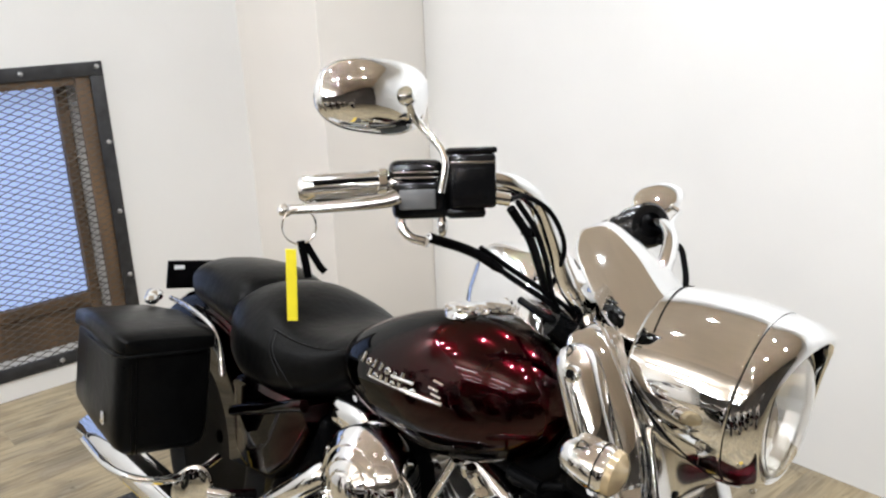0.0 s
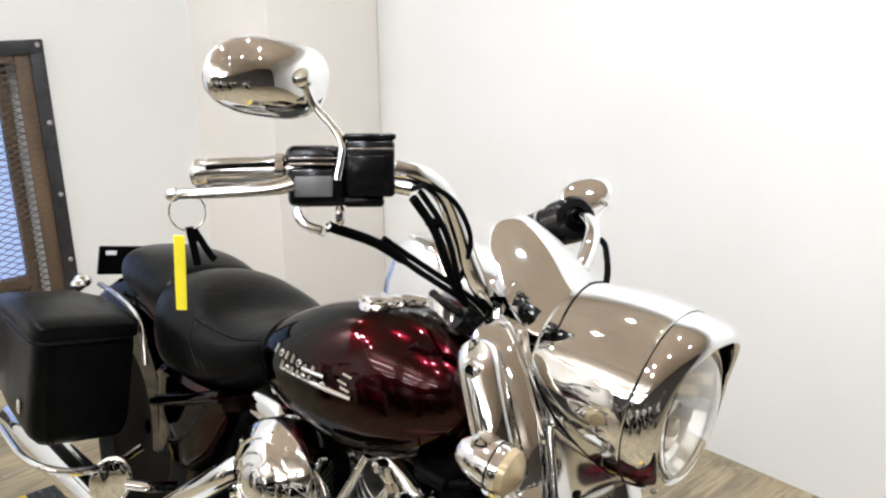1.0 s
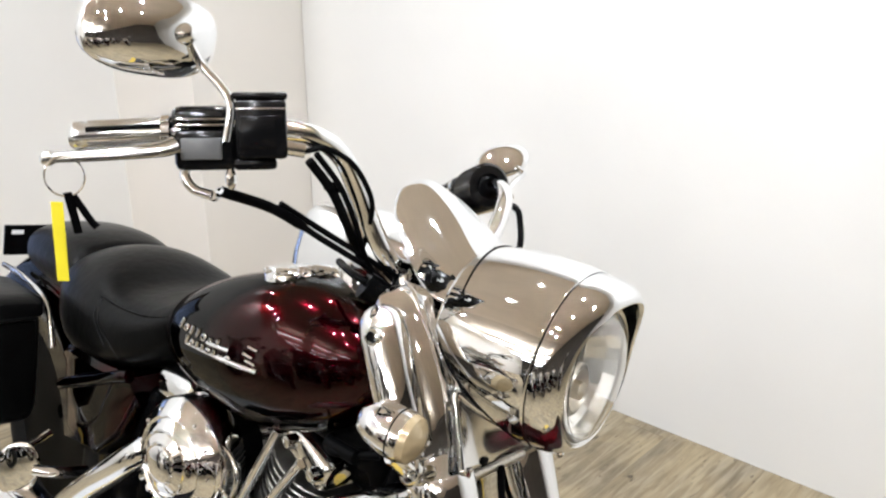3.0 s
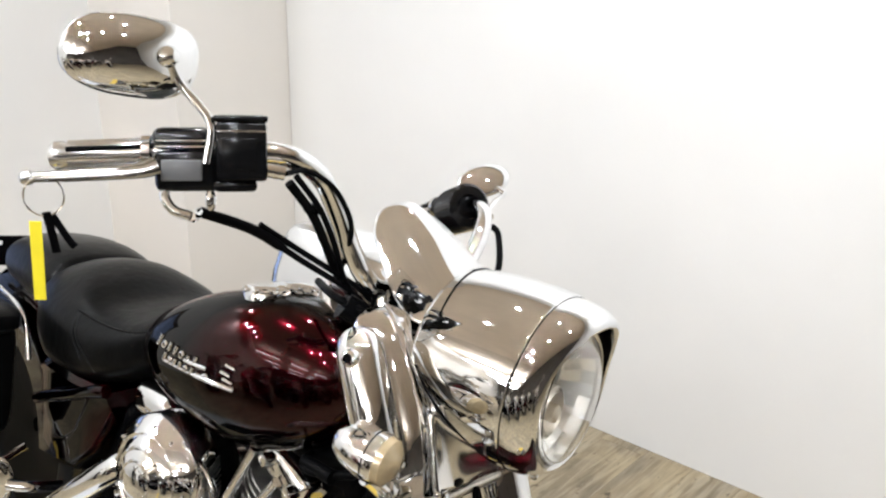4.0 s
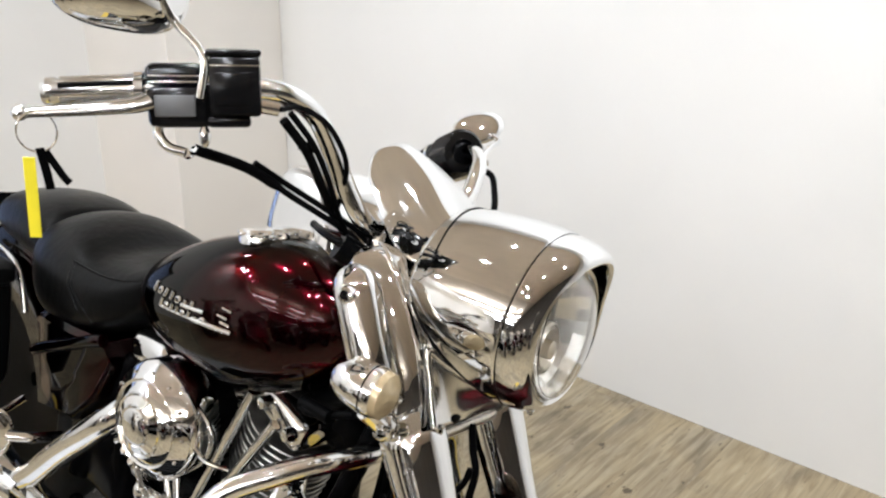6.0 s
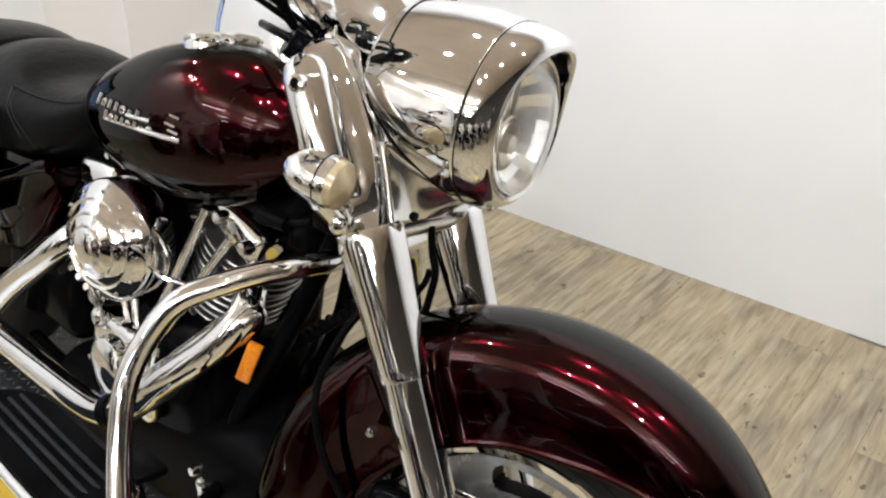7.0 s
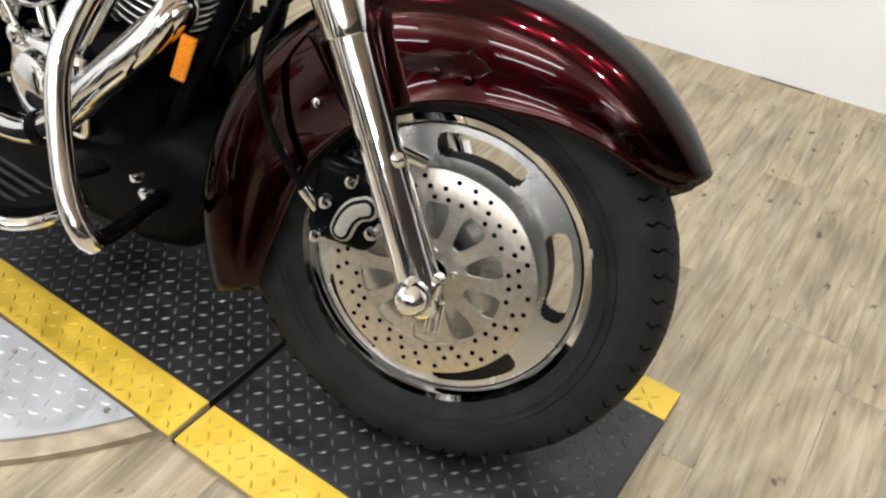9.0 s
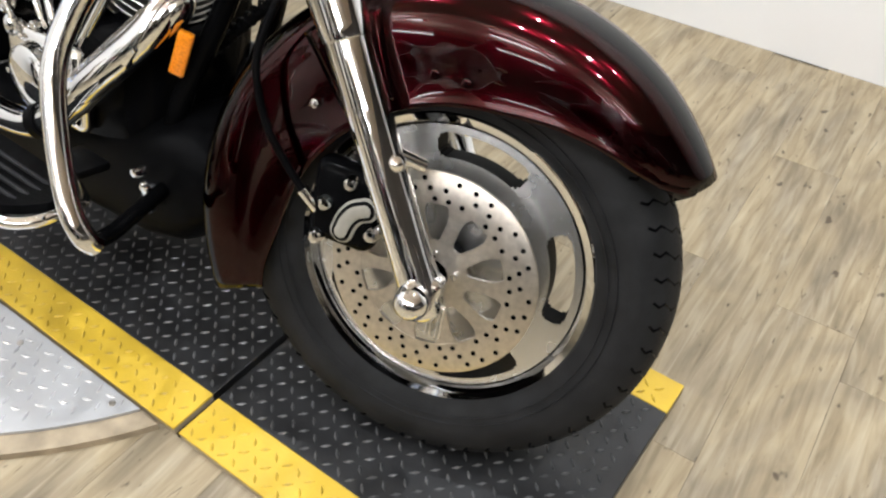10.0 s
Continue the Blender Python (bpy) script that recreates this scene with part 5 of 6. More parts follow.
    part("tank_trim", inb(tube([(-0.318, -0.06, 0.925), (-0.345, -0.1, 0.975), (-0.42, -0.12, 0.99), (-0.5, -0.09, 0.99)], 0.006, 10)), BLACK, tank)


fuel_tank()


def seat():
    rows = ROWS = [(-1.37, 0.135, 0.655, 0.8, 2.2), (-1.33, 0.158, 0.627, 0.818, 2.1), (-1.26, 0.174, 0.606, 0.83, 2.0), (-1.17, 0.178, 0.612, 0.826, 2.0), (-1.08, 0.174, 0.63, 0.806, 2.0), (-1.0, 0.158, 0.654, 0.806, 2.0), (-0.94, 0.136, 0.69, 0.82, 2.0), (-0.885, 0.105, 0.745, 0.842, 2.0), (-0.85, 0.068, 0.79, 0.856, 2.0), (-0.83, 0.03, 0.82, 0.858, 2.0)]
    secs = []
    for k in range(52):
        x = -1.37 + (1.37 - 0.83) * k / 51
        hw, zb, zt, p = curve(rows, x)
        ring = []
        for px, y, z in oval(x, hw, zb, zt, p, 56):
            if z < (zt + zb) / 2:
                q = (z - (zt + zb) / 2) / ((zt - zb) / 2)
                y = math.copysign(hw * (1 - min(1.0, abs(q)) ** 4.5) ** 0.25, y) if abs(y) > 1e-4 else y
            ring.append((px, y, z))
        # the rider's scoop dips in the middle
        ring = [(px, y, z - (0.016 * math.exp(-((px + 1.1) / 0.1) ** 2) * max(0, 1 - (y / (hw * 0.8)) ** 2) if z > (zt + zb) / 2 else 0)) for px, y, z in ring]
        secs.append(ring)
    s = part("seat", inb(loft(secs)), LEATHER, bike, "black leather rider's saddle", sharp=70)
    rows = [(-1.78, 0.04, 0.7, 0.735, 2.0), (-1.75, 0.08, 0.685, 0.765, 2.2), (-1.66, 0.115, 0.67, 0.8, 2.4), (-1.55, 0.128, 0.665, 0.82, 2.4), (-1.44, 0.132, 0.66, 0.826, 2.4), (-1.36, 0.128, 0.67, 0.815, 2.3), (-1.32, 0.1, 0.69, 0.79, 2.2)]
    secs = []
    for k in range(36):
        x = -1.78 + (1.78 - 1.32) * k / 35
        hw, zb, zt, p = curve(rows, x)
        secs.append(oval(x, hw, zb, zt, p, 44))
    part("passenger_pillion", inb(loft(secs)), LEATHER, s, "black leather passenger pillion", sharp=70)
    def skin(x, z):
        hw, zb, zt, p = curve(ROWS, x)
        q = min(0.98, abs(z - (zt + zb) / 2) / ((zt - zb) / 2))
        p = p if z > (zt + zb) / 2 else 4.2
        return Vector((x, -hw * (1 - q ** p) ** (1 / p) - 0.0005, z))

    for line in (((-1.13, 0.765), (-1.11, 0.73), (-1.075, 0.695), (-1.055, 0.66)), ((-1.12, 0.762), (-1.095, 0.728), (-1.055, 0.698), (-1.03, 0.672)), ((-1.13, 0.765), (-1.05, 0.762), (-0.97, 0.77), (-0.9, 0.79))):
        pts = [skin(x, z) for x, z in line]
        part("seat_seam", inb(tube(pts, 0.0019, 6)), LEATHER, s)


seat()


# ---- rear end ----
def rear_end():
    cx, cz = -1.61, 0.315
    wheel = part("rear_wheel", inb(lathe([(0.2, -0.05), (0.218, -0.05), (0.218, -0.04), (0.2, -0.02), (0.2, 0.02), (0.218, 0.04), (0.218, 0.05), (0.2, 0.05), (0.02, 0.03), (0.02, -0.03)], (cx, 0, cz), (0, 1, 0), 64, closed=True)), SATIN, bike, "black cast rear wheel")
    part("tyre", inb(tyre_bm(cx, cz, 0.14, 0.322, 0.212)), RUBBER, wheel, "black rear tyre")
    secs = []
    for k in range(40):
        a = 12 + (150 - 12) * k / 39
        hw = 0.11
        row = [(-hw, 0.24), (-hw, 0.33), (-hw * 0.93, 0.375), (-hw * 0.7, 0.396), (0, 0.405), (hw * 0.7, 0.396), (hw * 0.93, 0.375), (hw, 0.33), (hw, 0.24)]
        secs.append([arc(cx, cz, r, a, y) for y, r in row])
    part("rear_fender", inb(loft(secs, caps=False, closed=False)), PAINT, bike, "burgundy rear fender", thick=0.003, sharp=50)
    # side cover under the saddle
    secs = []
    for x, z0, z1, y in ((-1.32, 0.46, 0.6, -0.135), (-1.26, 0.43, 0.628, -0.152), (-1.18, 0.42, 0.64, -0.16), (-1.1, 0.44, 0.645, -0.158), (-1.04, 0.5, 0.648, -0.148), (-1.0, 0.58, 0.645, -0.135)):
        secs.append([(x, y + 0.05, z0), (x, y + 0.012, z0 + 0.004), (x, y, z0 + 0.02), (x, y - 0.004, (z0 + z1) / 2), (x, y - 0.006, z1 - 0.03), (x, y - 0.012, z1 - 0.016), (x, y - 0.004, z1 - 0.004), (x, y + 0.05, z1)])
    sc = part("side_cover", inb(loft(secs)), PAINT, bike, "burgundy side cover with a rolled upper edge", sharp=50)
    part("cover_rail", inb(tube([(-1.26, -0.168, 0.54), (-1.2, -0.176, 0.566), (-1.103, -0.178, 0.604), (-1.0, -0.174, 0.648), (-0.965, -0.166, 0.66)], 0.0125, 12)), PAINT, sc)
    def drop(bm):
        bmesh.ops.translate(bm, vec=(0, 0, -0.072), verts=bm.verts)
        return bm

    # saddlebag
    secs = []
    for x, y0, y1, z0, z1 in ((-1.368, -0.19, -0.362, 0.507, 0.735), (-1.371, -0.183, -0.372, 0.496, 0.742), (-1.382, -0.177, -0.381, 0.484, 0.748), (-1.42, -0.175, -0.386, 0.48, 0.75), (-1.6, -0.175, -0.38, 0.475, 0.738), (-1.76, -0.18, -0.365, 0.47, 0.71), (-1.8, -0.2, -0.34, 0.5, 0.69)):
        yc, hw = (y0 + y1) / 2, abs(y1 - y0) / 2
        secs.append(oval(x, hw, z0, z1, 7.0, 64, yc))
    bag = part("saddlebag", inb(drop(loft(secs))), LEATHER, bike, "black leather-covered saddlebag", sharp=60)
    secs = []
    for x, y0, y1, z0, z1 in ((-1.364, -0.188, -0.368, 0.726, 0.748), (-1.367, -0.178, -0.379, 0.723, 0.757), (-1.38, -0.17, -0.388, 0.72, 0.764), (-1.42, -0.168, -0.393, 0.717, 0.766), (-1.6, -0.168, -0.388, 0.705, 0.755), (-1.77, -0.175, -0.372, 0.676, 0.722), (-1.808, -0.2, -0.34, 0.66, 0.7)):
        yc, hw = (y0 + y1) / 2, abs(y1 - y0) / 2
        secs.append(oval(x, hw, z0, z1, 6.0, 56, yc))
    lid = part("bag_lid", inb(drop(loft(secs))), LEATHER, bag, "black leather bag lid")
    part("lid_piping", inb(drop(tube([(-1.366, -0.19, 0.724), (-1.362, -0.27, 0.723), (-1.364, -0.35, 0.722), (-1.385, -0.388, 0.719), (-1.44, -0.395, 0.714), (-1.6, -0.392, 0.704)], 0.004, 8))), LEATHER, lid)
    part("bag_badge", inb(drop(block(-1.47, -1.45, -0.392, -0.385, 0.535, 0.565, 0.003))), CHROME, bag, "small silver badge")
    for y in (-0.352, -0.362):
        part("bag_seam", inb(drop(tube([(-1.3675, y + 0.012, 0.492), (-1.3665, y + 0.006, 0.6), (-1.366, y, 0.72)], 0.0022, 6))), LEATHER, bag)
    # chrome guard rail, docking strut and muffler
    part("bag_guard", inb(drop(tube([(-1.33, -0.16, 0.47), (-1.31, -0.22, 0.455), (-1.3, -0.3, 0.452), (-1.32, -0.36, 0.46), (-1.42, -0.385, 0.45), (-1.6, -0.385, 0.44)], 0.009, 12))), CHROME, bike, "chrome saddlebag guard rail")
    part("fender_strut", inb(drop(tube([(-1.352, -0.158, 0.66), (-1.372, -0.158, 0.71), (-1.4, -0.16, 0.745), (-1.46, -0.16, 0.762), (-1.6, -0.155, 0.762), (-1.74, -0.14, 0.745)], 0.0065, 12))), CHROME, bike, "chrome strut over the saddlebag")
    part("strut_knob", inb(drop(ball((-1.78, -0.17, 0.745), 0.022, (1.2, 1, 0.8)))), CHROME, bike)
    part("strut_knob", inb(drop(ball((-1.72, -0.2, 0.75), 0.018, (1.2, 1, 0.8)))), CHROME, bike)
    lb = part("plate_bracket", inb(block(-1.915, -1.9, -0.09, 0.09, 0.655, 0.735, 0.002)), BLACK, bike, "black plate bracket behind the pillion")
    part("bracket_slot", inb(block(-1.8995, -1.8985, -0.075, -0.045, 0.712, 0.724, 0.0005)), mat("pale_slot", (0.7, 0.7, 0.7), 0.5, noise_scale=30, vary=0.05), lb)
    part("bracket_stem", inb(tube([(-1.9, 0, 0.68), (-1.85, 0, 0.66), (-1.78, 0, 0.66)], 0.012, 10)), BLACK, lb)
    muf = [(0.0, 0.0), (0.034, 0.0), (0.038, 0.02), (0.044, 0.1), (0.046, 0.5), (0.047, 0.72), (0.04, 0.73), (0.0, 0.73)]
    part("muffler", inb(lathe(muf, (-1.16, -0.21, 0.27), (-1, -0.1, 0.0), 32)), CHROME, bike, "long chrome muffler")
    # passenger footboard cover, chrome oval plate
    part("passenger_board", inb(ball((-1.281, -0.24, 0.352), 0.06, (0.78, 0.14, 1.06), Matrix.Rotation(radians(48), 4, "Z") @ Matrix.Rotation(radians(14), 4, "Y"))), CHROME, bike, "folded chrome passenger footboard")
    part("board_mount", inb(tube([(-1.2, -0.13, 0.36), (-1.2, -0.19, 0.37), (-1.23, -0.225, 0.37)], 0.012, 10)), CHROME, bike)


rear_end()


# ---- engine ----
def engine():
    eng = part("crankcase", inb(block(-0.92, -0.52, -0.12, 0.12, 0.24, 0.5, 0.05, 4)), BLACK, bike, "black V-twin crankcase with chrome covers")
    cam = [(0.0, -0.178), (0.04, -0.178), (0.056, -0.17), (0.06, -0.155), (0.064, -0.12)]
    part("cam_cover", inb(lathe(cam, (-0.745, 0, 0.36), (0, 1, 0), 36)), CHROME, eng, "domed chrome cam cover")
    part("cam_cover_base", inb(block(-0.84, -0.64, -0.15, -0.115, 0.29, 0.44, 0.03, 3)), CHROME, eng)
    for k in range(6):
        a = 60 * k
        part("cover_screw", inb(ball((-0.745 + 0.075 * math.cos(radians(a)), -0.152, 0.365 + 0.062 * math.sin(radians(a))), 0.006, u=12, v=8)), CHROME, eng)
    for name, dx, lean_deg in (("front_cylinder", -0.655, 22.5), ("rear_cylinder", -0.785, -22.5)):
        ax = Vector((math.sin(radians(lean_deg)), 0, math.cos(radians(lean_deg))))
        o = Vector((dx, 0, 0.45))
        cyl = part(name, inb(lathe([(0, 0), (0.058, 0), (0.058, 0.24), (0, 0.24)], o, ax, 32)), BLACK, bike, "black engine cylinder with bright-edged cooling fins")
        for k in range(13):
            h = 0.025 + 0.0145 * k
            r = 0.088 + 0.004 * (k > 8)
            f = part("cooling_fin", inb(lathe([(0.055, h - 0.0028), (r - 0.002, h - 0.002), (r, h), (r - 0.002, h + 0.002), (0.055, h + 0.0028)], o, ax, 40)), FINMAT, cyl)
        box = block(-0.088, 0.088, -0.088, 0.088, 0.225, 0.288, 0.018, 3)
        rot_m = Matrix.Translation(o) @ Matrix.Rotation(radians(lean_deg), 4, "Y")
        bmesh.ops.transform(box, matrix=rot_m, verts=box.verts)
        rc = part("rocker_cover", inb(box), CHROME, cyl, "chrome rocker cover")
        for bx, by in ((-0.07, -0.09), (0.0, -0.092), (0.07, -0.09)):
            q = rot_m @ Vector((bx, by, 0.262))
            part("rocker_bolt", inb(lathe([(0, -0.014), (0.009, -0.013), (0.012, -0.005), (0.012, 0.006)], q, (0, 1, 0), 14)), CHROME, rc)
        for off in (-0.03, 0.03):
            a = Vector((-0.72 + off * 0.5 + (0.03 if lean_deg > 0 else -0.03), -0.118, 0.43))
            b = rot_m @ Vector((off * 1.2, -0.094, 0.25))
            part("pushrod_tube", inb(rod(a, b, 0.0088, 14)), CHROME, cyl, "chrome pushrod tube")
    # air cleaner
    o = Vector((-0.745, -0.168, 0.598))
    ax = Vector((0.18, -1, 0.02)).normalized()
    prof = [(0.094, -0.05), (0.1, -0.046), (0.103, -0.034), (0.1025, -0.004), (0.1, 0.006), (0.095, 0.011), (0.092, 0.014), (0.075, 0.027), (0.071, 0.025), (0.068, 0.029), (0.055, 0.037), (0.051, 0.034), (0.049, 0.038), (0.036, 0.044), (0.032, 0.041), (0.03, 0.046), (0.02, 0.05), (0.0, 0.051)]
    air = part("air_cleaner", inb(lathe(prof, o, ax, 64)), CHROME, bike, "round chrome air cleaner cover")
    part("air_filter", inb(lathe([(0, -0.1), (0.085, -0.1), (0.088, -0.05), (0, -0.05)], o, ax, 40)), SATIN, air, "black filter body")
    for k in range(12):
        a = radians(30 * k)
        u2 = ax.cross(Vector((0, 0, 1))).normalized()
        part("cover_bead", inb(ball(o + u2 * math.cos(a) * 0.0855 + ax.cross(u2) * math.sin(a) * 0.0855 + ax * 0.019, 0.0035, u=10, v=8)), CHROME, air)
    part("intake", inb(tube([(-0.72, -0.03, 0.6), (-0.72, -0.09, 0.61), (-0.71, -0.12, 0.617)], 0.03, 18)), CAST, eng, "intake manifold")
    part("coil_cover", inb(block(-0.93, -0.8, -0.135, -0.06, 0.63, 0.695, 0.022, 4)), CHROME, eng, "chrome coil cover under the tank")
    # exhaust
    part("front_exhaust", inb(tube([(-0.5, -0.07, 0.585), (-0.475, -0.1, 0.56), (-0.5, -0.13, 0.505), (-0.57, -0.165, 0.425), (-0.65, -0.18, 0.34), (-0.74, -0.185, 0.29), (-0.9, -0.19, 0.275), (-1.2, -0.2, 0.27)], 0.0255, 22)), CHROME, bike, "chrome front exhaust pipe with heat shield")
    part("rear_exhaust", inb(tube([(-0.83, -0.09, 0.6), (-0.86, -0.17, 0.565), (-0.93, -0.195, 0.5), (-1.04, -0.2, 0.41), (-1.13, -0.205, 0.33), (-1.2, -0.21, 0.28)], 0.026, 22)), CHROME, bike, "chrome rear exhaust pipe with heat shield")
    part("heat_shield", inb(lathe([(0.0, -0.004), (0.012, 0.0), (0.02, 0.009), (0.026, 0.022), (0.03, 0.045), (0.03, 0.265), (0.028, 0.275), (0.0, 0.276)], (-0.452, -0.085, 0.578), Vector((-0.175, -0.1, -0.218)), 26)), CHROME, bike, "straight chrome exhaust heat shield")
    part("exhaust_clamp", inb(lathe([(0.027, -0.012), (0.031, -0.01), (0.031, 0.01), (0.027, 0.012)], (-0.69, -0.183, 0.312), Vector((-0.09, -0.005, -0.05)), 24)), SATIN, bike)
    for p, r in (((-0.83, -0.14, 0.47), 0.022), ((-0.86, -0.13, 0.45), 0.018), ((-0.81, -0.15, 0.43), 0.016), ((-0.885, -0.14, 0.49), 0.015), ((-0.57, -0.1, 0.45), 0.014), ((-0.6, -0.11, 0.43), 0.016)):
        part("lifter_block", inb(ball(p, r, (1, 0.8, 1.3), u=14, v=10)), CHROME, eng)
    part("oil_line", inb(tube([(-0.5, -0.04, 0.4), (-0.5, -0.06, 0.36), (-0.53, -0.09, 0.3), (-0.6, -0.11, 0.27)], 0.007, 10)), SATIN, eng)
    for k in range(9):
        x = -0.43 + 0.0
        z = 0.245 + 0.012 * k
        part("regulator_fin", inb(block(x - 0.012, x + 0.025, -0.055, 0.055, z, z + 0.004, 0.001, 1)), SATIN, eng)
    part("battery_box", inb(block(-1.22, -0.98, -0.11, 0.11, 0.28, 0.62, 0.03, 3)), BLACK, eng, "black oil tank and battery box behind the engine")
    part("primary_case", inb(block(-1.0, -0.5, 0.06, 0.19, 0.2, 0.42, 0.04, 3)), BLACK, eng, "black primary case")
    part("wire_loom", inb(tube([(-0.36, -0.045, 0.86), (-0.44, -0.05, 0.735), (-0.6, -0.07, 0.735), (-0.85, -0.07, 0.72)], 0.02, 12)), SATIN, eng)
    # two added black blocks close see-through gaps that should read dark
    part("coil_bracket", inb(block(-0.68, -0.53, 0.03, 0.13, 0.4, 0.76, 0.03, 3)), BLACK, eng, "black filler that closes the dark gap on the far side")
    part("horn_housing", inb(block(-0.55, -0.41, -0.03, 0.1, 0.63, 0.77, 0.025, 3)), BLACK, eng, "black filler that closes the dark gap under the tank")
    part("oil_filter", inb(lathe([(0, 0), (0.036, 0.002), (0.038, 0.01), (0.038, 0.08), (0.03, 0.09), (0, 0.09)], (-0.53, 0.0, 0.3), (1, 0, -0.1), 30)), BLACK, eng)
    part("loom_tube", inb(tube([(-0.49, -0.032, 0.455), (-0.4, -0.018, 0.545), (-0.325, -0.008, 0.62)], 0.009, 12)), SATIN, eng, "ribbed black hose")
    for k in range(12):
        a = Vector((-0.47, -0.03, 0.475)) + Vector((0.012, 0.002, 0.0125)) * k
        part("loom_rib", inb(lathe([(0.008, -0.003), (0.0125, 0.0), (0.008, 0.003)], a, Vector((0.012, 0.002, 0.0125)), 12)), SATIN, eng)
    for k in range(14):
        x = -0.415 + 0.0045 * k
        part("regulator_fin", inb(block(x, x + 0.0018, -0.07, -0.02, 0.29 + 0.002 * k, 0.335 + 0.002 * k, 0.0006, 1)), FINMAT if k < 3 else SATIN, eng)
    part("regulator", inb(block(-0.42, -0.36, -0.07, 0.07, 0.27, 0.3, 0.006)), SATIN, eng, "finned black voltage regulator")
    for p in ((-0.485, -0.142, 0.262), (-0.5, -0.15, 0.29), (-0.478, -0.15, 0.232)):
        part("link_bolt", inb(lathe([(0, -0.008), (0.007, -0.007), (0.009, 0.0), (0.009, 0.012)], p, (0, 1, 0), 12)), CHROME, eng)
    for k in range(9):
        a = radians(200 + 36 * k)
        part("case_bolt", inb(lathe([(0, -0.006), (0.005, -0.005), (0.007, 0.0), (0.007, 0.01)], (-0.74 + 0.098 * math.cos(a), -0.151, 0.37 + 0.082 * math.sin(a)), (0, 1, 0), 10)), CHROME, eng)
    for dx in (0.0, 0.028, 0.056):
        part("oil_fitting", inb(rod((-0.9 + dx, -0.13, 0.485 - dx * 0.3), (-0.885 + dx, -0.165, 0.5 - dx * 0.3), 0.008, 12, bevel=0.002)), CHROME, eng)
    part("crossover_line", inb(tube([(-0.93, -0.12, 0.5), (-0.88, -0.16, 0.51), (-0.82, -0.165, 0.5), (-0.79, -0.16, 0.45)], 0.0055, 10)), CHROME, eng)
    part("choke_rod", inb(tube([(-0.62, -0.17, 0.6), (-0.57, -0.18, 0.605), (-0.54, -0.16, 0.6)], 0.004, 8)), CHROME, eng)
    part("spark_wire", inb(tube([(-0.5, -0.05, 0.72), (-0.46, -0.1, 0.735), (-0.43, -0.11, 0.73), (-0.37, -0.08, 0.745)], 0.006, 10)), SATIN, eng)
    part("spark_boot", inb(rod((-0.455, -0.105, 0.735), (-0.395, -0.1, 0.735), 0.011, 14)), SATIN, eng)


engine()


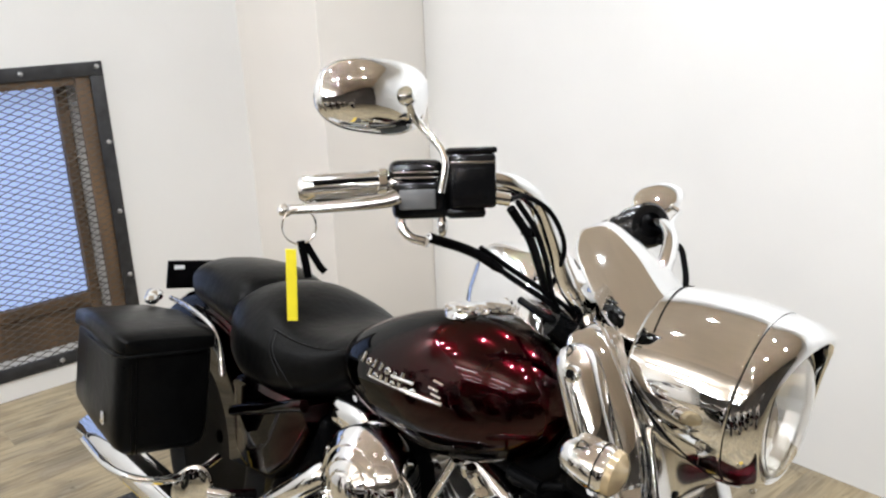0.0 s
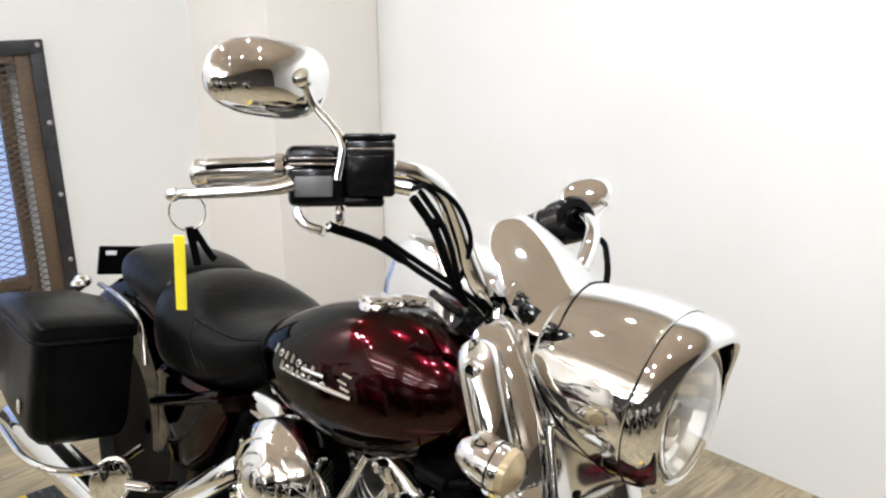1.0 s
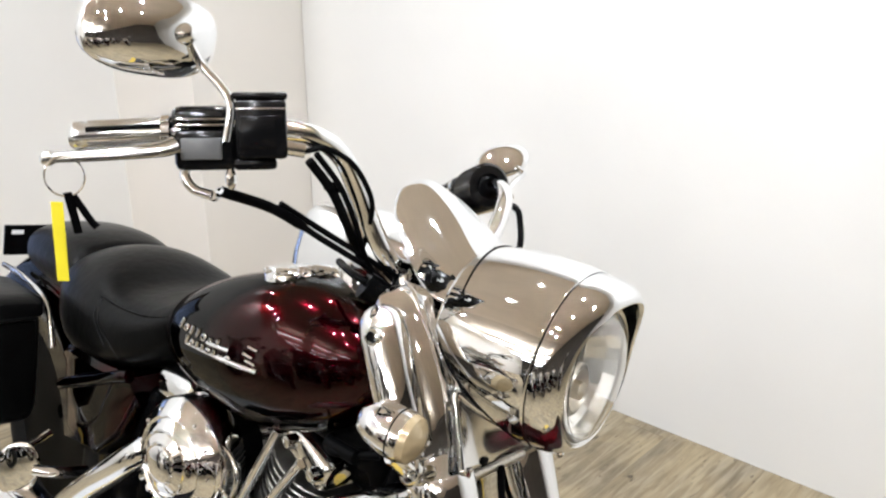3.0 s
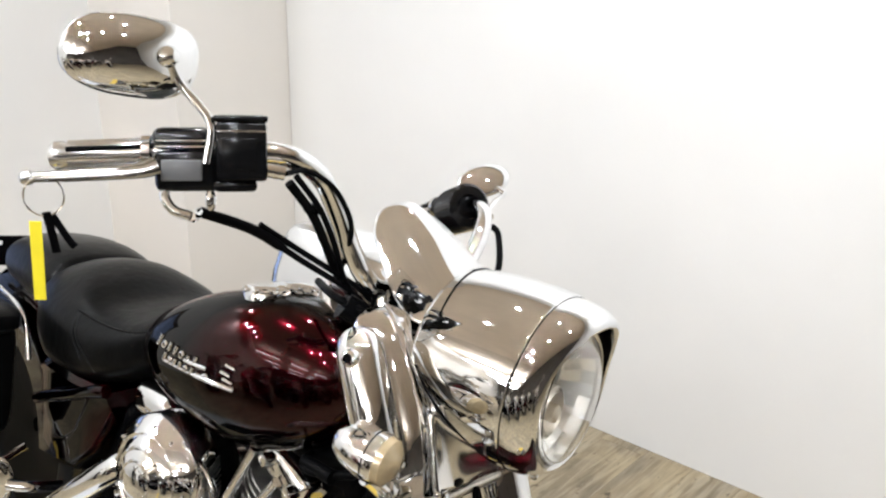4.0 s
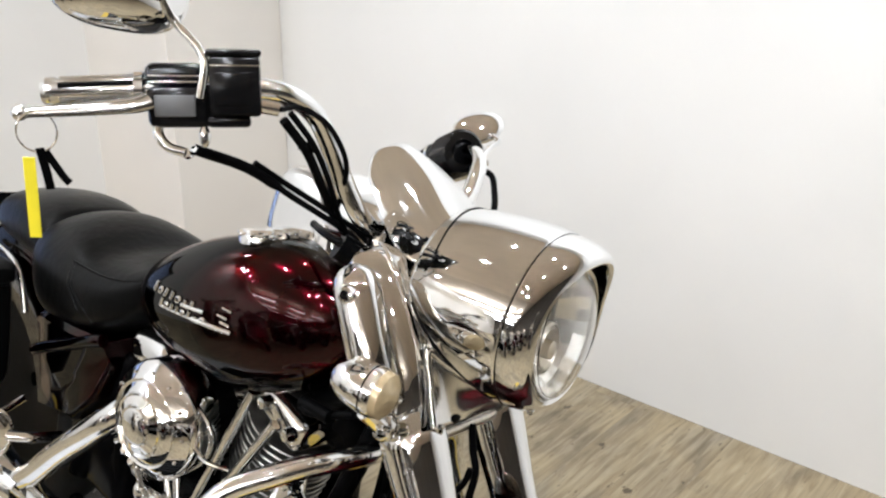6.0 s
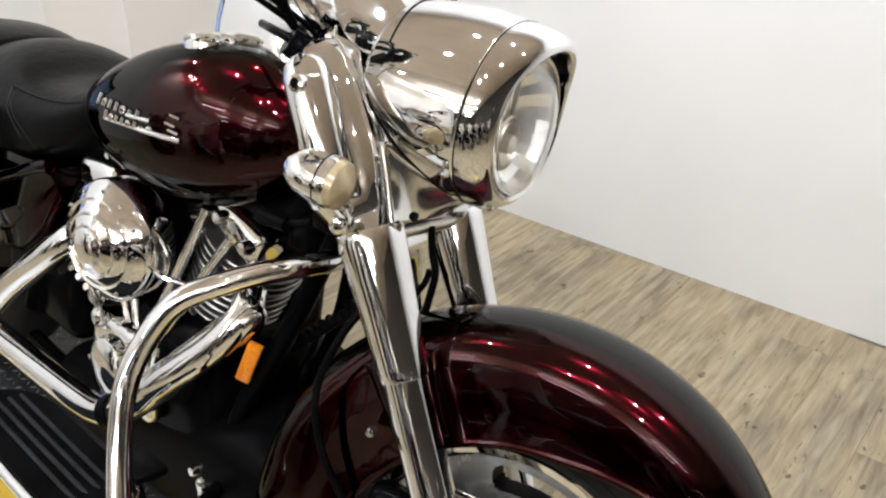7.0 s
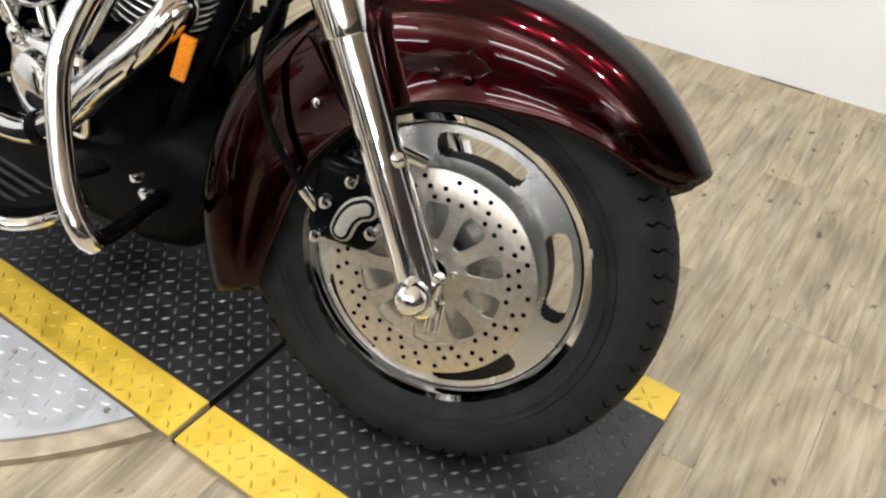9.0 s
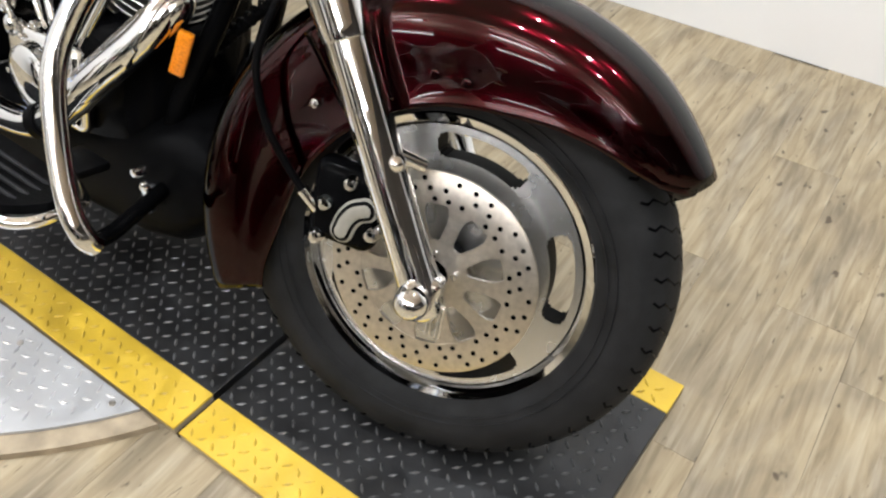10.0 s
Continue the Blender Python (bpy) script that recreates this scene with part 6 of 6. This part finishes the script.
def chassis():
    fr = part("frame_tube", inb(tube([(-0.33, 0.0, 0.92), (-0.37, -0.02, 0.74), (-0.42, -0.055, 0.55), (-0.485, -0.075, 0.4), (-0.53, -0.08, 0.26), (-0.62, -0.085, 0.2), (-1.2, -0.09, 0.2)], 0.0165, 16)), BLACK, bike, "black frame downtube")
    part("frame_tube", inb(tube([(-0.33, 0.0, 0.92), (-0.37, 0.02, 0.74), (-0.42, 0.055, 0.55), (-0.485, 0.075, 0.4), (-0.53, 0.08, 0.26), (-0.62, 0.085, 0.2), (-1.2, 0.09, 0.2)], 0.0165, 16)), BLACK, bike, "black frame downtube")
    part("frame_backbone", inb(tube([(-0.33, 0, 0.9), (-0.5, 0, 0.83), (-0.8, 0, 0.74), (-1.0, 0, 0.62), (-1.1, -0.08, 0.5), (-1.15, -0.1, 0.3)], 0.03, 16)), BLACK, bike, "black frame backbone")
    part("frame_gusset", inb(block(-0.42, -0.345, -0.055, 0.055, 0.72, 0.86, 0.015)), BLACK, bike)
    part("head_lug", inb(lathe([(0, 0.008), (0.008, 0.007), (0.011, 0)], (-0.385, -0.062, 0.765), (0, -1, 0), 14)), CHROME, bike)
    part("steering_head", inb(rod((-0.3, 0, 0.74), (-0.4, 0, 0.97), 0.034, 24)), BLACK, bike, "black steering head")
    # engine guard
    loop = [(-0.36, 0.0, 0.69), (-0.35, -0.06, 0.69), (-0.365, -0.12, 0.685), (-0.395, -0.18, 0.668), (-0.44, -0.235, 0.63), (-0.462, -0.27, 0.565), (-0.462, -0.295, 0.5), (-0.435, -0.315, 0.42), (-0.395, -0.332, 0.35), (-0.372, -0.33, 0.312), (-0.37, -0.315, 0.292)]
    part("engine_guard", inb(tube(loop, 0.0165, 20)), CHROME, bike, "chrome engine guard bar")
    # the bar's return is coloured black in place of the shade that hides it
    back = [(-0.371, -0.318, 0.296), (-0.395, -0.27, 0.28), (-0.43, -0.2, 0.272), (-0.48, -0.1, 0.262)]
    part("guard_return", inb(tube(back, 0.0125, 14)), BLACK, bike, "lower end of the guard, blackened to lie in shade")
    left = [(x, -y, z) for x, y, z in loop]
    part("engine_guard", inb(tube(left, 0.0165, 20)), CHROME, bike, "chrome engine guard bar")
    # added black mass for the shade and dark parts under the crankcase
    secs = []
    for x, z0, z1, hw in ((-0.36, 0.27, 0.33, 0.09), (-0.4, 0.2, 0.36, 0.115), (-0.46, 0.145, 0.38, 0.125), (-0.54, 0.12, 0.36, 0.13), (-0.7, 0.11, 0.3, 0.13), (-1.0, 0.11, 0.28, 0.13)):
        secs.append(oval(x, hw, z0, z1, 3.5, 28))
    part("lower_cover", inb(loft(secs)), SATIN, bike, "matt black filler for the shade and dark parts under the engine", sharp=50)
    # amber reflector on the downtube
    top, bot = Vector((-0.438, -0.1, 0.53)), Vector((-0.463, -0.1, 0.458))
    bm = block(-0.0118, 0.0118, -0.006, 0.006, -0.038, 0.038, 0.003)
    d = (top - bot).normalized()
    face = Vector((0.55, -0.83, 0.1))
    face = (face - d * face.dot(d)).normalized()
    m = Matrix.Translation((top + bot) / 2) @ Matrix((face.cross(d), face, d)).transposed().to_4x4()
    bmesh.ops.transform(bm, matrix=m, verts=bm.verts)
    part("amber_reflector", inb(bm), AMBER, bike, "rectangular amber side reflector")
    # rider's footboard
    secs = []
    for k in range(21):
        t = k / 20
        x = -0.92 + 0.41 * t
        hw = 0.055 * (1 - (2 * t - 1) ** 6) + 0.012
        z = 0.262 + 0.06 * max(0, t - 0.75) ** 1.2 * 4 * 0.35
        secs.append([(x, -0.285 - hw, z - 0.01), (x, -0.285 + hw, z - 0.01), (x, -0.285 + hw, z + 0.006), (x, -0.285 - hw, z + 0.006)])
    fb = part("footboard", inb(loft(secs)), SATIN, bike, "black rubber footboard with chrome rim")
    for k in range(4):
        y = -0.315 + 0.02 * k
        part("board_rib", inb(tube([(-0.88, y, 0.27), (-0.7, y, 0.27), (-0.56, y, 0.272)], 0.004, 6)), RUBBER, fb)
    part("board_rim", inb(tube([(-0.9, -0.355, 0.256), (-0.7, -0.357, 0.256), (-0.56, -0.353, 0.258), (-0.51, -0.33, 0.264), (-0.498, -0.285, 0.268), (-0.51, -0.24, 0.264), (-0.56, -0.216, 0.26)], 0.01, 12)), CHROME, fb, "chrome rim")
    part("brake_pedal", inb(tube([(-0.62, -0.2, 0.26), (-0.56, -0.235, 0.3), (-0.52, -0.25, 0.33), (-0.49, -0.25, 0.335)], 0.011, 12)), CHROME, bike, "chrome brake pedal")
    part("pedal_pad", inb(block(-0.53, -0.46, -0.275, -0.22, 0.335, 0.35, 0.006)), SATIN, bike)
    part("shift_link", inb(tube([(-0.56, -0.08, 0.2), (-0.52, -0.12, 0.225), (-0.495, -0.135, 0.245), (-0.485, -0.14, 0.225)], 0.008, 10)), CHROME, bike, "small bright linkage under the frame")
    part("link_nut", inb(ball((-0.51, -0.125, 0.25), 0.012)), CHROME, bike)
    part("side_stand", inb(tube([(-0.62, 0.12, 0.22), (-0.6, 0.2, 0.14), (-0.575, 0.29, 0.065)], 0.012, 12)), BLACK, bike, "black side stand")


chassis()


# ---- key ring on the brake lever ----
def key_ring():
    d = (Vector((-0.65, -0.4, 1.086)) - Vector((-0.465, -0.235, 1.146))).normalized()
    turn = MF @ Matrix.Translation((-0.5105, -0.2795, 1.1335)) @ d.to_track_quat("-X", "Z").to_matrix().to_4x4()
    top = turn @ Vector((-0.208, -0.046, -0.025))
    k = thing("key_ring", tuple(top), "black key with long yellow tag hung on the brake lever", "keys")
    hang = top + Vector((0.012, 0.008, -0.02))
    pts = [hang + Vector((0.45, 0.89, 0)) * 0.02 * math.cos(a) + Vector((0, 0, 0.022)) * math.sin(a) for a in [2 * math.pi * i / 24 for i in range(25)]]
    part("split_ring", tube(pts, 0.0011, 6, 1), CHROME, k, "thin wire ring")
    p = hang + Vector((0.0, 0.0, -0.022))
    side = Vector((0.66, 0.75, 0)).normalized()
    bm = block(-0.0065, 0.0065, -0.0008, 0.0008, -0.092, 0.0, 0.0006, 1)
    m = Matrix.Translation(p + Vector((-0.009, -0.009, -0.006))) @ Matrix.Rotation(math.atan2(side.y, side.x), 4, "Z") @ Matrix.Rotation(radians(4), 4, "Y")
    bmesh.ops.transform(bm, matrix=m, verts=bm.verts)
    part("yellow_tag", bm, YELLOW_TAG, k, "long blank yellow plastic tag")
    bm = tube([p + Vector((0, 0, 0.004)), p + side * 0.003 + Vector((0, 0, -0.02)), p + side * 0.005 + Vector((0, 0, -0.042))], 0.005, 8, flat=0.5)
    part("key_fob", bm, BLACK, k, "black key head")
    part("key", tube([p + side * 0.006, p + side * 0.02 + Vector((0, 0, -0.028)), p + side * 0.026 + Vector((0, 0, -0.036))], 0.0045, 8, flat=0.5), BLACK, k, "black key")


key_ring()


# ---- other machines parked across the showroom, behind the camera ----
bike["group"] = "motorcycles of the showroom"
for px, py, deg in ((-2.3, -2.55, 62.0), (-1.3, -2.5, 60.0), (-0.3, -2.6, 60.0), (0.7, -2.55, 64.0), (1.7, -2.6, 63.0), (2.7, -2.5, 61.0), (3.4, -1.0, 165.0)):
    twin = copy_thing(bike, pose(px, py, 0.0, 0, 0, deg))
    tagged(twin, "another burgundy touring motorcycle parked across the showroom", "motorcycle")


# ---- floor planks, last ----
def floor_planks():
    base = part("floor", block(WALL_X, X_FAR, Y_FAR, WALL_Y, FLOOR_Z - 0.06, FLOOR_Z - 0.0025, 0), mat("floor_joint", (0.17, 0.135, 0.085), 0.7, noise_scale=20, vary=0.2))
    tagged(base, "greyish tan wood-look vinyl plank floor", "floor", kind="structure")
    w, length, gap = 0.152, 0.914, 0.0004
    rng = random.Random(11)

    def plank_mesh(x0, x1, y0, y1):
        return block(x0, x1, y0, y1, FLOOR_Z - 0.004, FLOOR_Z, 0.0004, 1)

    rest = bmesh.new()
    nx = int((X_FAR - WALL_X) / w) + 1
    for i in range(nx):
        x0 = WALL_X + 0.09 + (i - 1) * w
        xa, xb = max(x0 + gap / 2, WALL_X), min(x0 + w - gap / 2, X_FAR)
        if xb - xa < 0.01:
            continue
        y = WALL_Y - rng.random() * length
        ys = [WALL_Y]
        while y > Y_FAR:
            ys.append(y)
            y -= length
        ys.append(Y_FAR)
        for yb, ya in zip(ys, ys[1:]):
            if yb - ya < 0.02:
                continue
            near = xb < 1.35 and yb > -1.3
            bm = plank_mesh(xa, xb, ya + gap / 2, yb - gap / 2)
            if near:
                part("plank", bm, PLANK, base)
            else:
                merge(rest, bm)
    part("planks", rest, PLANK, base, kind="stuff")


floor_planks()
